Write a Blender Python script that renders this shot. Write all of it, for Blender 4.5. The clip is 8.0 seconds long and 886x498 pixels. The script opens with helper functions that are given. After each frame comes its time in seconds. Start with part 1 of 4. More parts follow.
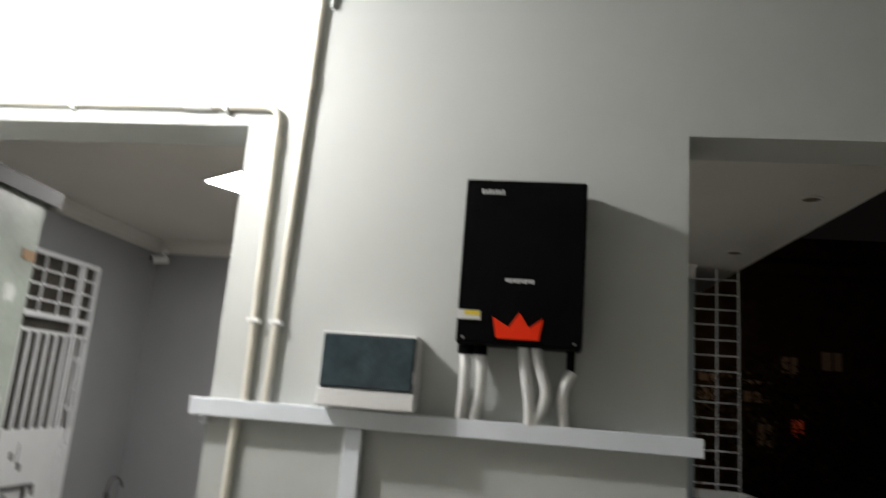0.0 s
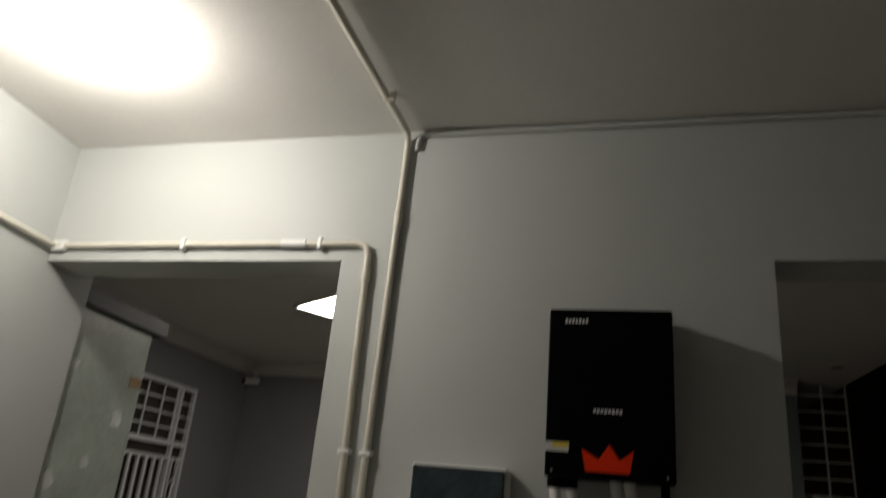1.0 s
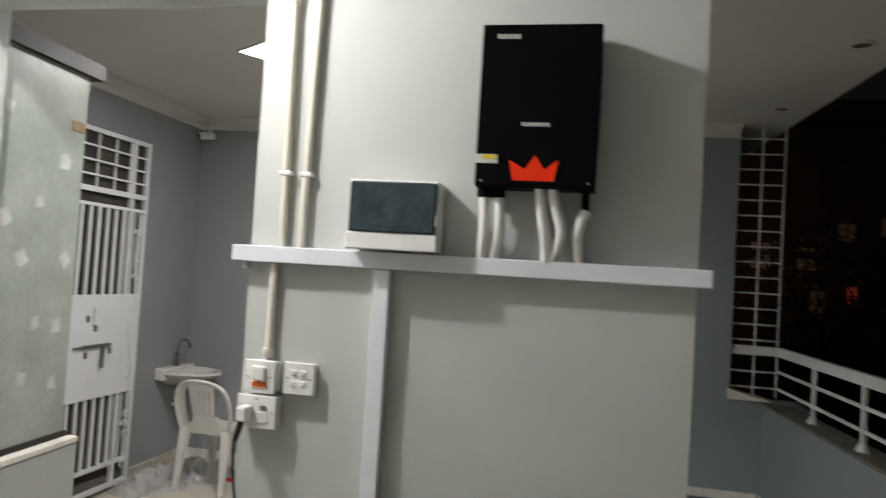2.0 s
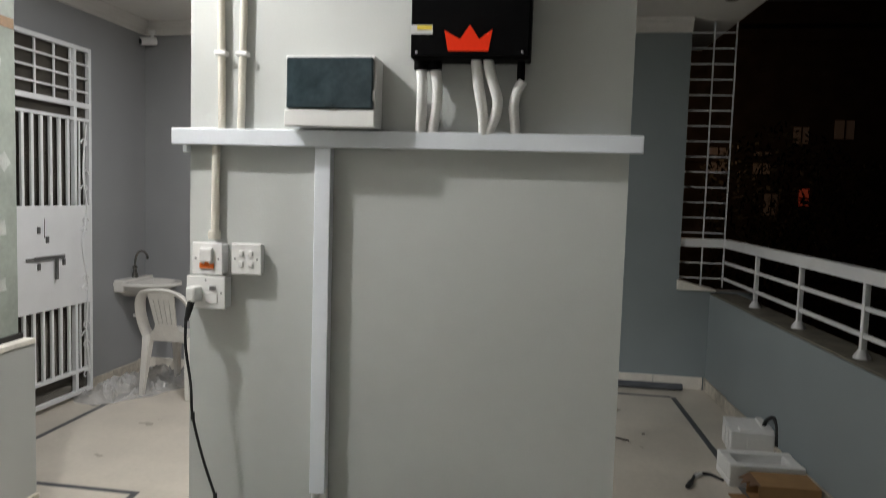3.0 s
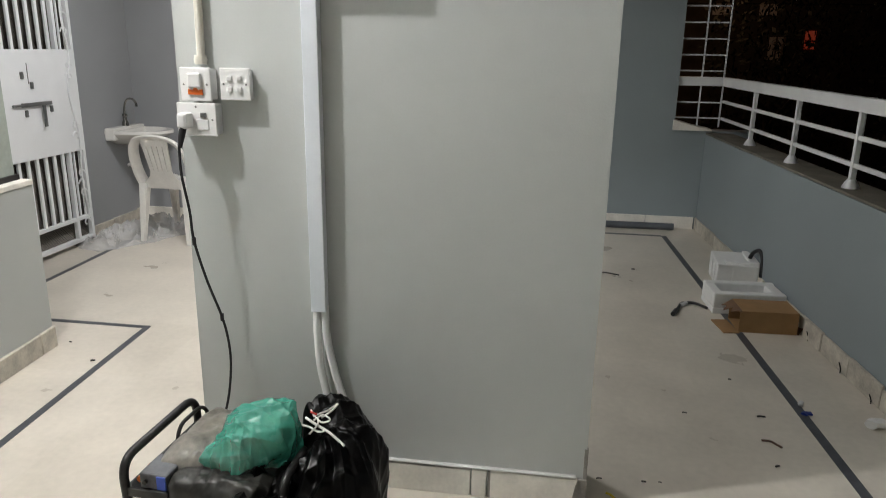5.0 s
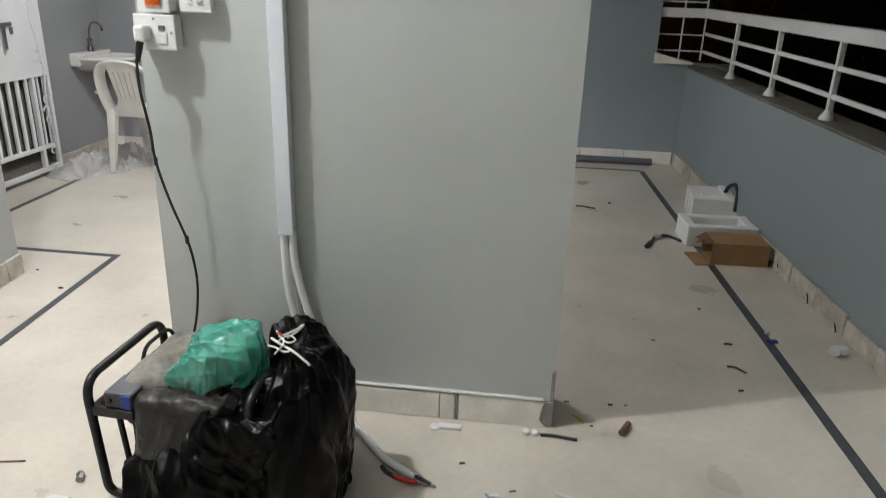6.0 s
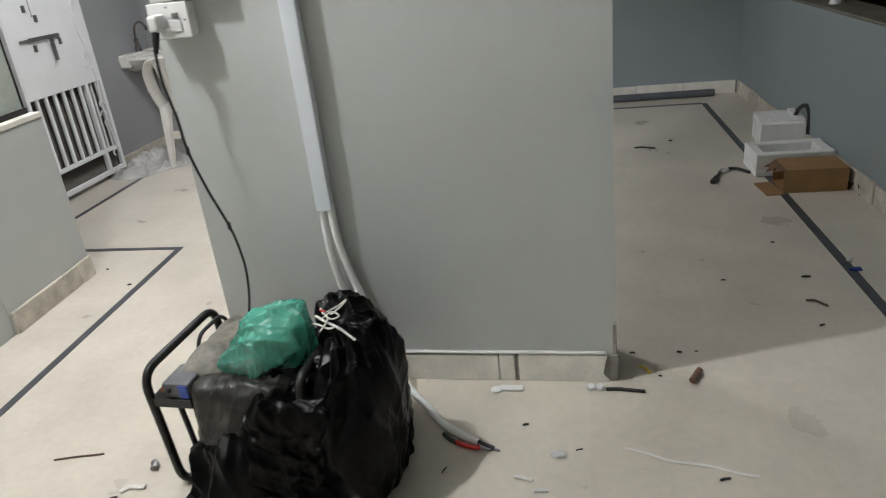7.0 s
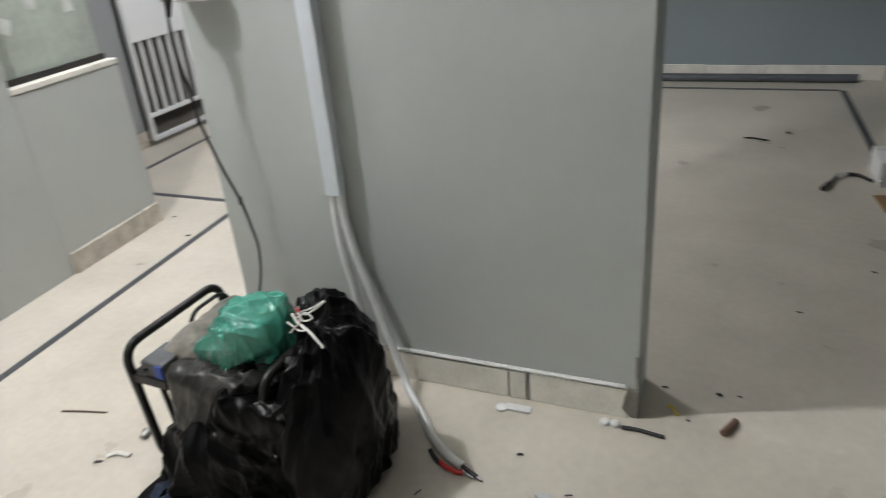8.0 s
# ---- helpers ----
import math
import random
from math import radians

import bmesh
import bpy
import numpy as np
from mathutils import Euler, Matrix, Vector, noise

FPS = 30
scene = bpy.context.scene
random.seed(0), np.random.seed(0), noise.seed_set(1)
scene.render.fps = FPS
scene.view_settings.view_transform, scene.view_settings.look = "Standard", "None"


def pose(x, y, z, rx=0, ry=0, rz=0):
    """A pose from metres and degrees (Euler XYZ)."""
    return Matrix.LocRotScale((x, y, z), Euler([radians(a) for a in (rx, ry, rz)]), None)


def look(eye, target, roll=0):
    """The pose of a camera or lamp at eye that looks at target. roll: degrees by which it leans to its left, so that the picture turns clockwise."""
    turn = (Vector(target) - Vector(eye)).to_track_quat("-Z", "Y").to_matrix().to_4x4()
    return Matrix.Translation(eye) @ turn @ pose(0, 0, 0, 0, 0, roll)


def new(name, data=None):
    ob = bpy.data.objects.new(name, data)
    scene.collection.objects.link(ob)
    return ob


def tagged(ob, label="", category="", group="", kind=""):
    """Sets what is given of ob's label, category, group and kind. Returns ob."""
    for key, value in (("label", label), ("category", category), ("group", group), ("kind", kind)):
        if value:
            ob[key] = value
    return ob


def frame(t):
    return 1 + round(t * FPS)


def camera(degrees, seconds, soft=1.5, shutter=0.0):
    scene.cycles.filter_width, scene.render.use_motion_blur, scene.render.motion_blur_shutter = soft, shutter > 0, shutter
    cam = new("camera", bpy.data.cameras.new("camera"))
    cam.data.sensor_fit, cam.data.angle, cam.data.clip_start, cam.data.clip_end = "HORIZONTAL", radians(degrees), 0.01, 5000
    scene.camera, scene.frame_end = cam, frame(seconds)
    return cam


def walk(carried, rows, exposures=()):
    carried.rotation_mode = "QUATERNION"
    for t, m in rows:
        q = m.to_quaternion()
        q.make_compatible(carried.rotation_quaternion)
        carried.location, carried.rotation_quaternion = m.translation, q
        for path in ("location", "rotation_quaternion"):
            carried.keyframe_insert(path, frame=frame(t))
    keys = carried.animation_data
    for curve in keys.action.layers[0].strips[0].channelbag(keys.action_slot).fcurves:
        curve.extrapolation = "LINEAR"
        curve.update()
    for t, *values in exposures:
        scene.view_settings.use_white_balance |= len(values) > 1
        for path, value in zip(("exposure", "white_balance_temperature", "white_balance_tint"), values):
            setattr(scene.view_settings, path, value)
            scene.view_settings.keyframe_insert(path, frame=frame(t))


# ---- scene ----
cam = camera(63.8, 8.0, soft=0.75, shutter=0.5)
PATH = [
    (0, (0.914, -1.954, 1.75), (0.631, -0.019, 2.168), 4.6),
    (0.2, (0.912, -1.984, 1.742), (0.523, -0.098, 2.273), 3.0),
    (0.5, (0.922, -2.015, 1.773), (0.421, -0.224, 2.507), 3.8),
    (0.8, (0.899, -2.02, 1.774), (0.438, -0.233, 2.548), 4.4),
    (1, (0.917, -2.025, 1.786), (0.403, -0.222, 2.483), 5.4),
    (1.2, (0.925, -2.012, 1.752), (0.372, -0.166, 2.278), 4.7),
    (1.5, (0.95, -1.986, 1.701), (0.42, -0.078, 1.972), 4.5),
    (1.7, (0.958, -1.994, 1.656), (0.439, -0.072, 1.834), 5.4),
    (2, (1.017, -2.011, 1.654), (0.61, -0.056, 1.728), 3.5),
    (2.2, (1.046, -2.031, 1.635), (0.704, -0.06, 1.691), 2.9),
    (3.3, (1.1, -2.045, 1.517), (0.804, -0.083, 1.269), 1.6),
    (3.5, (1.099, -2.09, 1.514), (0.805, -0.135, 1.208), 1.7),
    (4, (1.109, -2.054, 1.471), (0.855, -0.122, 1.02), 1.8),
    (4.5, (1.104, -2.066, 1.455), (0.83, -0.147, 0.962), 1.6),
    (4.7, (1.108, -2.073, 1.448), (0.831, -0.157, 0.941), 1.1),
    (5.8, (1.142, -2.071, 1.404), (0.914, -0.202, 0.727), 1.7),
    (6, (1.152, -2.055, 1.383), (0.943, -0.194, 0.679), 1.9),
    (6.5, (1.166, -2.047, 1.364), (0.913, -0.232, 0.564), -0.5),
    (7, (1.236, -1.978, 1.353), (0.825, -0.189, 0.558), -6.5),
    (7.2, (1.285, -1.91, 1.353), (0.88, -0.143, 0.508), -7.4),
    (7.5, (1.372, -1.76, 1.353), (0.87, -0.075, 0.4), -5.2),
    (7.8, (1.457, -1.687, 1.368), (0.851, -0.007, 0.471), -4.7),
    (8, (1.496, -1.657, 1.371), (0.755, -0.024, 0.487), -5.1),
]
EXPOSURE = [(0.0, 1.1, 6550, 10), (0.2, 0.98, 6600, 10), (0.35, 0.45, 6900, 10), (0.5, 0.0, 7100, 10), (0.8, -0.5, 7200, 10), (1.0, -0.74, 7150, 10), (1.3, -0.3, 7300, 10), (1.5, 0.25, 7200, 10), (1.7, 0.9, 6900, 10), (2.0, 1.32, 6600, 10), (2.2, 1.4, 6550, 10), (2.6, 1.4, 6500, 10), (3.5, 1.28, 6500, 10), (4.0, 1.58, 6450, 10), (4.5, 1.73, 6450, 10), (6.0, 1.88, 6300, 10), (6.5, 1.92, 6280, 10), (7.0, 1.77, 6300, 10), (7.5, 1.88, 6300, 10), (8.0, 1.81, 6250, 10)]
walk(cam, [(t, look(eye, target, roll)) for t, eye, target, roll in PATH], EXPOSURE)

# ---- light ----
world = bpy.data.worlds.new("night")
scene.world = world
world.use_nodes = True
world.node_tree.nodes["Background"].inputs[0].default_value = (0.35, 0.30, 0.28, 1)
world.node_tree.nodes["Background"].inputs[1].default_value = 0.004
BULB_POWER = 560.0
PANEL_POWER = 26.0


# ---- materials ----
def material(name, base, rough=0.6, metal=0.0, vary=0.06, scale=6.0, fine=90.0, bump=0.08, tint=None, spec=0.5, bump_scale=None, trans=0.0, piece=0.0, alpha=1.0, bump_ridged=False):
    """Principled material with two scales of colour variation and fine relief."""
    m = bpy.data.materials.new(name)
    m.use_nodes = True
    n, l = m.node_tree.nodes, m.node_tree.links
    b = n["Principled BSDF"]
    b.inputs["Roughness"].default_value = rough
    b.inputs["Metallic"].default_value = metal
    b.inputs["Specular IOR Level"].default_value = spec
    b.inputs["Transmission Weight"].default_value = trans
    b.inputs["Alpha"].default_value = alpha
    co = n.new("ShaderNodeTexCoord")
    big = n.new("ShaderNodeTexNoise")
    big.inputs["Scale"].default_value = scale
    big.inputs["Detail"].default_value = 5
    small = n.new("ShaderNodeTexNoise")
    small.inputs["Scale"].default_value = fine
    small.inputs["Detail"].default_value = 3
    for t in (big, small):
        l.new(co.outputs["Object"], t.inputs["Vector"])
    add = n.new("ShaderNodeMath")
    add.operation = "MULTIPLY_ADD"
    add.inputs[1].default_value = 0.4
    l.new(small.outputs[0], add.inputs[0])
    l.new(big.outputs[0], add.inputs[2])
    ramp = n.new("ShaderNodeMapRange")
    ramp.inputs["From Min"].default_value = 0.35
    ramp.inputs["From Max"].default_value = 1.05
    l.new(add.outputs[0], ramp.inputs["Value"])
    mix = n.new("ShaderNodeMix")
    mix.data_type = "RGBA"
    tint = tint or tuple(c * (1 - 2.2 * vary) for c in base)
    mix.inputs[6].default_value = (*tint, 1)
    mix.inputs[7].default_value = (*[min(1, c * (1 + vary)) for c in base], 1)
    l.new(ramp.outputs[0], mix.inputs[0])
    out = mix.outputs[2]
    if piece:
        info = n.new("ShaderNodeObjectInfo")
        hsv = n.new("ShaderNodeHueSaturation")
        mr = n.new("ShaderNodeMapRange")
        mr.inputs["To Min"].default_value = 1 - piece
        mr.inputs["To Max"].default_value = 1 + piece
        l.new(info.outputs["Random"], mr.inputs["Value"])
        l.new(mr.outputs[0], hsv.inputs["Value"])
        l.new(out, hsv.inputs["Color"])
        out = hsv.outputs[0]
    l.new(out, b.inputs["Base Color"])
    if bump:
        bp = n.new("ShaderNodeBump")
        bp.inputs["Strength"].default_value = bump
        bp.inputs["Distance"].default_value = 0.012 if bump_ridged else 0.004
        src = small
        if bump_scale:
            src = n.new("ShaderNodeTexNoise")
            src.noise_type = "RIDGED_MULTIFRACTAL" if bump_ridged else "FBM"
            src.inputs["Scale"].default_value = bump_scale
            src.inputs["Detail"].default_value = 4
            l.new(co.outputs["Object"], src.inputs["Vector"])
        l.new(src.outputs[0], bp.inputs["Height"])
        l.new(bp.outputs[0], b.inputs["Normal"])
    rr = n.new("ShaderNodeMapRange")
    rr.inputs["To Min"].default_value = max(0.02, rough - 0.08)
    rr.inputs["To Max"].default_value = min(1, rough + 0.08)
    l.new(big.outputs[0], rr.inputs["Value"])
    l.new(rr.outputs[0], b.inputs["Roughness"])
    return m


def add_slabs(m, size, amount):
    """Faint differences of tone from slab to slab of a stone floor."""
    n, l = m.node_tree.nodes, m.node_tree.links
    b = n["Principled BSDF"]
    old = b.inputs["Base Color"].links[0].from_socket
    co = n.new("ShaderNodeTexCoord")
    br = n.new("ShaderNodeTexBrick")
    br.offset = 0.0
    br.inputs["Scale"].default_value = 1.0
    br.inputs["Brick Width"].default_value = size
    br.inputs["Row Height"].default_value = size
    br.inputs["Mortar Size"].default_value = 0.0006
    br.inputs["Color1"].default_value = (1, 1, 1, 1)
    br.inputs["Color2"].default_value = (1 - amount, 1 - amount * 1.1, 1 - amount * 1.3, 1)
    br.inputs["Mortar"].default_value = (0.94, 0.93, 0.91, 1)
    mx = n.new("ShaderNodeMix")
    mx.data_type, mx.blend_type = "RGBA", "MULTIPLY"
    mx.inputs[0].default_value = 1.0
    l.new(co.outputs["Object"], br.inputs["Vector"])
    l.new(old, mx.inputs[6])
    l.new(br.outputs["Color"], mx.inputs[7])
    l.new(mx.outputs[2], b.inputs["Base Color"])


def glowing(name, colour, strength):
    m = bpy.data.materials.new(name)
    m.use_nodes = True
    b = m.node_tree.nodes["Principled BSDF"]
    b.inputs["Base Color"].default_value = (0.8, 0.8, 0.8, 1)
    b.inputs["Emission Color"].default_value = (*colour, 1)
    b.inputs["Emission Strength"].default_value = strength
    return m


M_PAINT = material("grey wall paint", (0.494, 0.512, 0.497), 0.55, vary=0.03, scale=1.7, fine=160, bump=0.10)
M_WHITEWALL = material("off-white wall paint", (0.66, 0.66, 0.64), 0.6, vary=0.03, scale=1.5, fine=150, bump=0.10)
M_BLUE = material("blue-grey wall paint", (0.272, 0.315, 0.330), 0.5, vary=0.05, scale=1.6, fine=140, bump=0.12)
M_GREYROOM = material("mid grey wall paint", (0.335, 0.343, 0.352), 0.5, vary=0.05, scale=1.6, fine=140, bump=0.12)
M_CEIL = material("white ceiling paint", (0.74, 0.72, 0.69), 0.75, vary=0.05, scale=1.1, fine=60, bump=0.14)
M_FLOOR = material("cream marble floor", (0.645, 0.594, 0.515), 0.30, vary=0.10, scale=2.6, fine=34, bump=0.02)
add_slabs(M_FLOOR, 0.61, 0.045)
M_INLAY = material("dark marble inlay", (0.075, 0.08, 0.09), 0.35, vary=0.25, scale=14, fine=120, bump=0.02)
M_SKIRT = material("cream marble skirting", (0.84, 0.805, 0.735), 0.38, vary=0.12, scale=9, fine=70, bump=0.05, piece=0.06)
M_OLDSKIRT = material("stained marble skirting", (0.60, 0.555, 0.475), 0.45, vary=0.22, scale=14, fine=80, bump=0.12, piece=0.12)
M_PLASTER = material("grey cement plaster", (0.33, 0.31, 0.28), 0.85, vary=0.2, scale=18, fine=120, bump=0.4)
M_WHITE = material("white plastic", (0.78, 0.78, 0.77), 0.38, vary=0.02, scale=9, fine=150, bump=0.02)
M_TRUNK = material("bluish white plastic trunking", (0.74, 0.78, 0.83), 0.35, vary=0.03, scale=9, fine=150, bump=0.02)
M_CREAM = material("cream conduit plastic", (0.66, 0.63, 0.55), 0.42, vary=0.05, scale=12, fine=90, bump=0.03)
M_STEELW = material("white enamel steel", (0.76, 0.77, 0.785), 0.38, vary=0.045, scale=7, fine=120, bump=0.06)
M_BLACK = material("black powder coat", (0.0022, 0.0022, 0.0025), 0.45, vary=0.1, scale=20, fine=400, bump=0.03, spec=0.045)


# ---- building tools ----
def finish(bm, name, mat, smooth=False):
    me = bpy.data.meshes.new(name)
    bmesh.ops.recalc_face_normals(bm, faces=bm.faces)
    bm.to_mesh(me)
    bm.free()
    me.materials.append(mat)
    if smooth:
        me.polygons.foreach_set("use_smooth", [True] * len(me.polygons))
        try:
            me.set_sharp_from_angle(angle=radians(42))
        except AttributeError:
            pass
    return me


def part(name, bm, mat, parent, label="", at=None, smooth=False):
    ob = new(name, finish(bm, name, mat, smooth))
    ob.parent = parent
    if at is not None:
        ob.matrix_basis = at
    if label:
        ob["label"] = label
    return ob


def thing(name, at, label, category, group="", kind=""):
    ob = new(name)
    ob.empty_display_size = 0.05
    ob.matrix_basis = at
    return tagged(ob, label, category, group, kind)


def solid(name, bm, mat, label, category, at=None, kind="", group="", smooth=False):
    ob = new(name, finish(bm, name, mat, smooth))
    if at is not None:
        ob.matrix_basis = at
    return tagged(ob, label, category, group, kind)


def box(x0, x1, y0, y1, z0, z1, bevel=0.0, seg=2, into=None):
    bm = bmesh.new()
    bmesh.ops.create_cube(bm, size=1)
    for v in bm.verts:
        v.co = Vector(((x0 + x1) / 2 + v.co.x * (x1 - x0), (y0 + y1) / 2 + v.co.y * (y1 - y0), (z0 + z1) / 2 + v.co.z * (z1 - z0)))
    if bevel:
        bmesh.ops.bevel(bm, geom=bm.edges[:], offset=bevel, segments=seg, affect="EDGES", profile=0.5)
    return join(into, bm) if into else bm


def join(into, other):
    me = bpy.data.meshes.new("tmp")
    other.to_mesh(me)
    other.free()
    into.from_mesh(me)
    bpy.data.meshes.remove(me)
    return into


def rounded(points, radius=0.03, n=6):
    """A polyline with its corners turned into arcs."""
    pts = [Vector(p) for p in points]
    out = [pts[0]]
    for a, b, c in zip(pts, pts[1:], pts[2:]):
        r = min(radius, (a - b).length * 0.49, (c - b).length * 0.49)
        p, q = b + (a - b).normalized() * r, b + (c - b).normalized() * r
        for i in range(n + 1):
            t = i / n
            out.append(p * (1 - t) ** 2 + b * 2 * t * (1 - t) + q * t * t)
    out.append(pts[-1])
    return out


def spline(points, n=8):
    """A smooth curve through the points."""
    p = [Vector(q) for q in points]
    p = [p[0] * 2 - p[1]] + p + [p[-1] * 2 - p[-2]]
    out = []
    for i in range(1, len(p) - 2):
        for k in range(n):
            t = k / n
            a, b, c, d = p[i - 1], p[i], p[i + 1], p[i + 2]
            out.append(0.5 * ((2 * b) + (c - a) * t + (2 * a - 5 * b + 4 * c - d) * t * t + (3 * b - 3 * c + d - a) * t ** 3))
    out.append(p[-2])
    return out


def tube(path, r, sides=10, ridges=0.0, pitch=0.006, into=None, flat=1.0):
    """A round bar along a path; ridges makes it corrugated."""
    bm = into or bmesh.new()
    pts = [Vector(p) for p in path]
    if ridges:
        fine, total = [], 0.0
        for a, b in zip(pts, pts[1:]):
            k = max(1, round((b - a).length / (pitch / 2)))
            fine += [a.lerp(b, i / k) for i in range(k)]
        pts = fine + [pts[-1]]
    ref = None
    rings = []
    for i, p in enumerate(pts):
        d = (pts[min(i + 1, len(pts) - 1)] - pts[max(i - 1, 0)]).normalized()
        if ref is None:
            ref = d.orthogonal().normalized()
        ref = (ref - d * ref.dot(d)).normalized()
        side = d.cross(ref)
        rr = r * (1 - ridges * (i % 2)) if ridges else (r[i] if isinstance(r, list) else r)
        rings.append([bm.verts.new(p + (ref * math.cos(a) + side * math.sin(a) * flat) * rr) for a in [2 * math.pi * k / sides for k in range(sides)]])
    for a, b in zip(rings, rings[1:]):
        for k in range(sides):
            bm.faces.new((a[k], a[(k + 1) % sides], b[(k + 1) % sides], b[k]))
    bm.faces.new(rings[0][::-1])
    bm.faces.new(rings[-1])
    return bm


def lathe(profile, sides=24, into=None, centre=(0, 0, 0)):
    """Turned about z: (radius, height) pairs."""
    bm = into or bmesh.new()
    c = Vector(centre)
    rings = [[bm.verts.new(c + Vector((r * math.cos(2 * math.pi * k / sides), r * math.sin(2 * math.pi * k / sides), z))) for k in range(sides)] for r, z in profile]
    for a, b in zip(rings, rings[1:]):
        for k in range(sides):
            bm.faces.new((a[k], a[(k + 1) % sides], b[(k + 1) % sides], b[k]))
    bm.faces.new(rings[0][::-1])
    bm.faces.new(rings[-1])
    return bm


def prism(outline, y0, y1):
    """An outline in x and z, pushed from y0 to y1."""
    bm = bmesh.new()
    a = [bm.verts.new((x, y0, z)) for x, z in outline]
    b = [bm.verts.new((x, y1, z)) for x, z in outline]
    bm.faces.new(a)
    bm.faces.new(b[::-1])
    for i in range(len(a)):
        j = (i + 1) % len(a)
        bm.faces.new((a[i], b[i], b[j], a[j]))
    return bm


def structure(name, bm, mat, label, category, at=None):
    return solid(name, bm, mat, label, category, at, kind="structure")


# ---- the structure ----
CEIL, HEAD, THICK = 2.995, 2.530, 0.19
LOW = 2.862                              # false ceiling of the left room
RIGHT = pose(2.63, 0, 0, 0, 0, 3.4)      # along the parapet's inner face
RAILS = pose(2.58, 0, 0, 0, 0, 2.3)      # along the railing
LEFT = pose(-1.18, 0.26, 0, 0, 0, 4.0)   # along the low wall's face

floor = structure("floor", box(-4.2, 3.2, -4.2, 5.2, -0.15, 0.0), M_FLOOR, "polished cream marble floor with dark inlay lines and dust", "floor")
pier = structure("wall_pier", prism([(0, 0), (1.3, 0), (1.3, HEAD), (3.0, HEAD), (3.0, CEIL), (-1.3, CEIL), (-1.3, HEAD), (0, HEAD)], 0.0, THICK), M_PAINT, "light grey painted wall pier between two openings", "wall")
structure("wall_left", box(-0.25, 0.0, -4.3, 0.0, 0.0, CEIL - 0.002), M_PAINT, "light grey painted side wall", "wall", LEFT)
structure("wall_behind", box(-1.4, 3.0, -4.2, -4.0, 0.0, CEIL), M_WHITEWALL, "off-white painted rear wall", "wall")
bm = bmesh.new()
edge = [(-4.2, -4.2), (3.0, -4.2), (2.44, 5.2), (-4.2, 5.2)]
under = [bm.verts.new((x, y, CEIL)) for x, y in edge]
over = [bm.verts.new((x, y, CEIL + 0.15)) for x, y in edge]
bm.faces.new(under[::-1])
bm.faces.new(over)
for i in range(4):
    bm.faces.new((under[i], under[(i + 1) % 4], over[(i + 1) % 4], over[i]))
structure("ceiling", bm, M_CEIL, "white painted plaster ceiling with trowel marks", "ceiling")
structure("ceiling_left", box(-2.258, 0.198, 0.192, 3.448, LOW, CEIL - 0.004), M_CEIL, "white painted false ceiling of the washbasin room", "ceiling")
wall_low = structure("wall_low", box(-0.12, 0.0, 0.003, 0.60, 0.0, 0.80), M_PAINT, "grey painted low wall under a glass panel", "wall", LEFT)
bm = box(-2.5, -2.26, 0.0, 1.90, 0.0, CEIL - 0.002)
box(-2.5, -2.26, 2.69, 3.45, 0.0, CEIL - 0.002, into=bm)
box(-2.5, -2.26, 1.90, 2.69, 2.50, CEIL - 0.002, into=bm)
wall_west = structure("wall_west", bm, M_GREYROOM, "grey painted wall with a steel door", "wall")
structure("wall_west_front", box(-2.26, -1.4, -0.1, 0.0, 0, CEIL - 0.002), M_BLUE, "blue-grey painted wall behind the glass", "wall")
wall_north_left = structure("wall_north_left", box(-2.5, 0.2, 3.45, 3.65, 0.0, CEIL - 0.002), M_GREYROOM, "grey painted back wall behind the washbasin", "wall")
structure("wall_return", box(0.2, 0.4, 3.45, 4.0, 0.0, CEIL - 0.002), M_BLUE, "blue-grey painted return wall", "wall")
wall_north_right = structure("wall_north_right", prism([(0.2, 0), (2.75, 0), (2.75, 0.82), (2.14, 0.82), (2.14, CEIL - 0.002), (0.2, CEIL - 0.002)], 4.0, 4.18), M_BLUE, "blue-grey painted back wall of the balcony", "wall")
wall_parapet = structure("wall_parapet", box(0.0, 0.20, -4.0, 4.1, 0.0, 0.790), M_BLUE, "blue-grey painted parapet wall", "wall", RIGHT)
structure("wall_dark_room", box(-4.0, -3.9, 0.5, 3.6, 0, CEIL), M_BLUE, "wall of the unlit room behind the steel door", "wall")


# ---- lamps ----
M_BULB = glowing("lit lamp", (1.0, 0.99, 0.975), BULB_POWER)
M_PANEL = glowing("lit panel", (1.0, 0.985, 0.97), PANEL_POWER)


def make_bulb(x, y):
    t = thing("ceiling_bulb", pose(x, y, CEIL), "bright white lamp bulb in a ceiling holder", "lamp")
    part("holder", lathe([(0.045, 0.0), (0.045, -0.012), (0.024, -0.02), (0.022, -0.045)], 20), M_WHITE, t, "white plastic lamp holder", smooth=True)
    prof = [(0.018, -0.046), (0.026, -0.06), (0.038, -0.08), (0.042, -0.10), (0.038, -0.118), (0.026, -0.132), (0.008, -0.139)]
    part("bulb", lathe(prof, 16), M_BULB, t, "glowing white bulb", smooth=True)


def make_panel(x, y):
    t = thing("ceiling_light", pose(x, y, LOW, 0, 0, -33), "square white light panel set in the ceiling", "lamp")
    bm = box(-0.225, 0.225, -0.225, -0.21, -0.014, 0.0)
    box(-0.225, 0.225, 0.21, 0.225, -0.014, 0.0, into=bm)
    box(-0.225, -0.21, -0.21, 0.21, -0.014, 0.0, into=bm)
    box(0.21, 0.225, -0.21, 0.21, -0.014, 0.0, into=bm)
    part("frame", bm, M_WHITE, t)
    part("diffuser", box(-0.21, 0.21, -0.21, 0.21, -0.010, -0.002), M_PANEL, t, "glowing white diffuser")


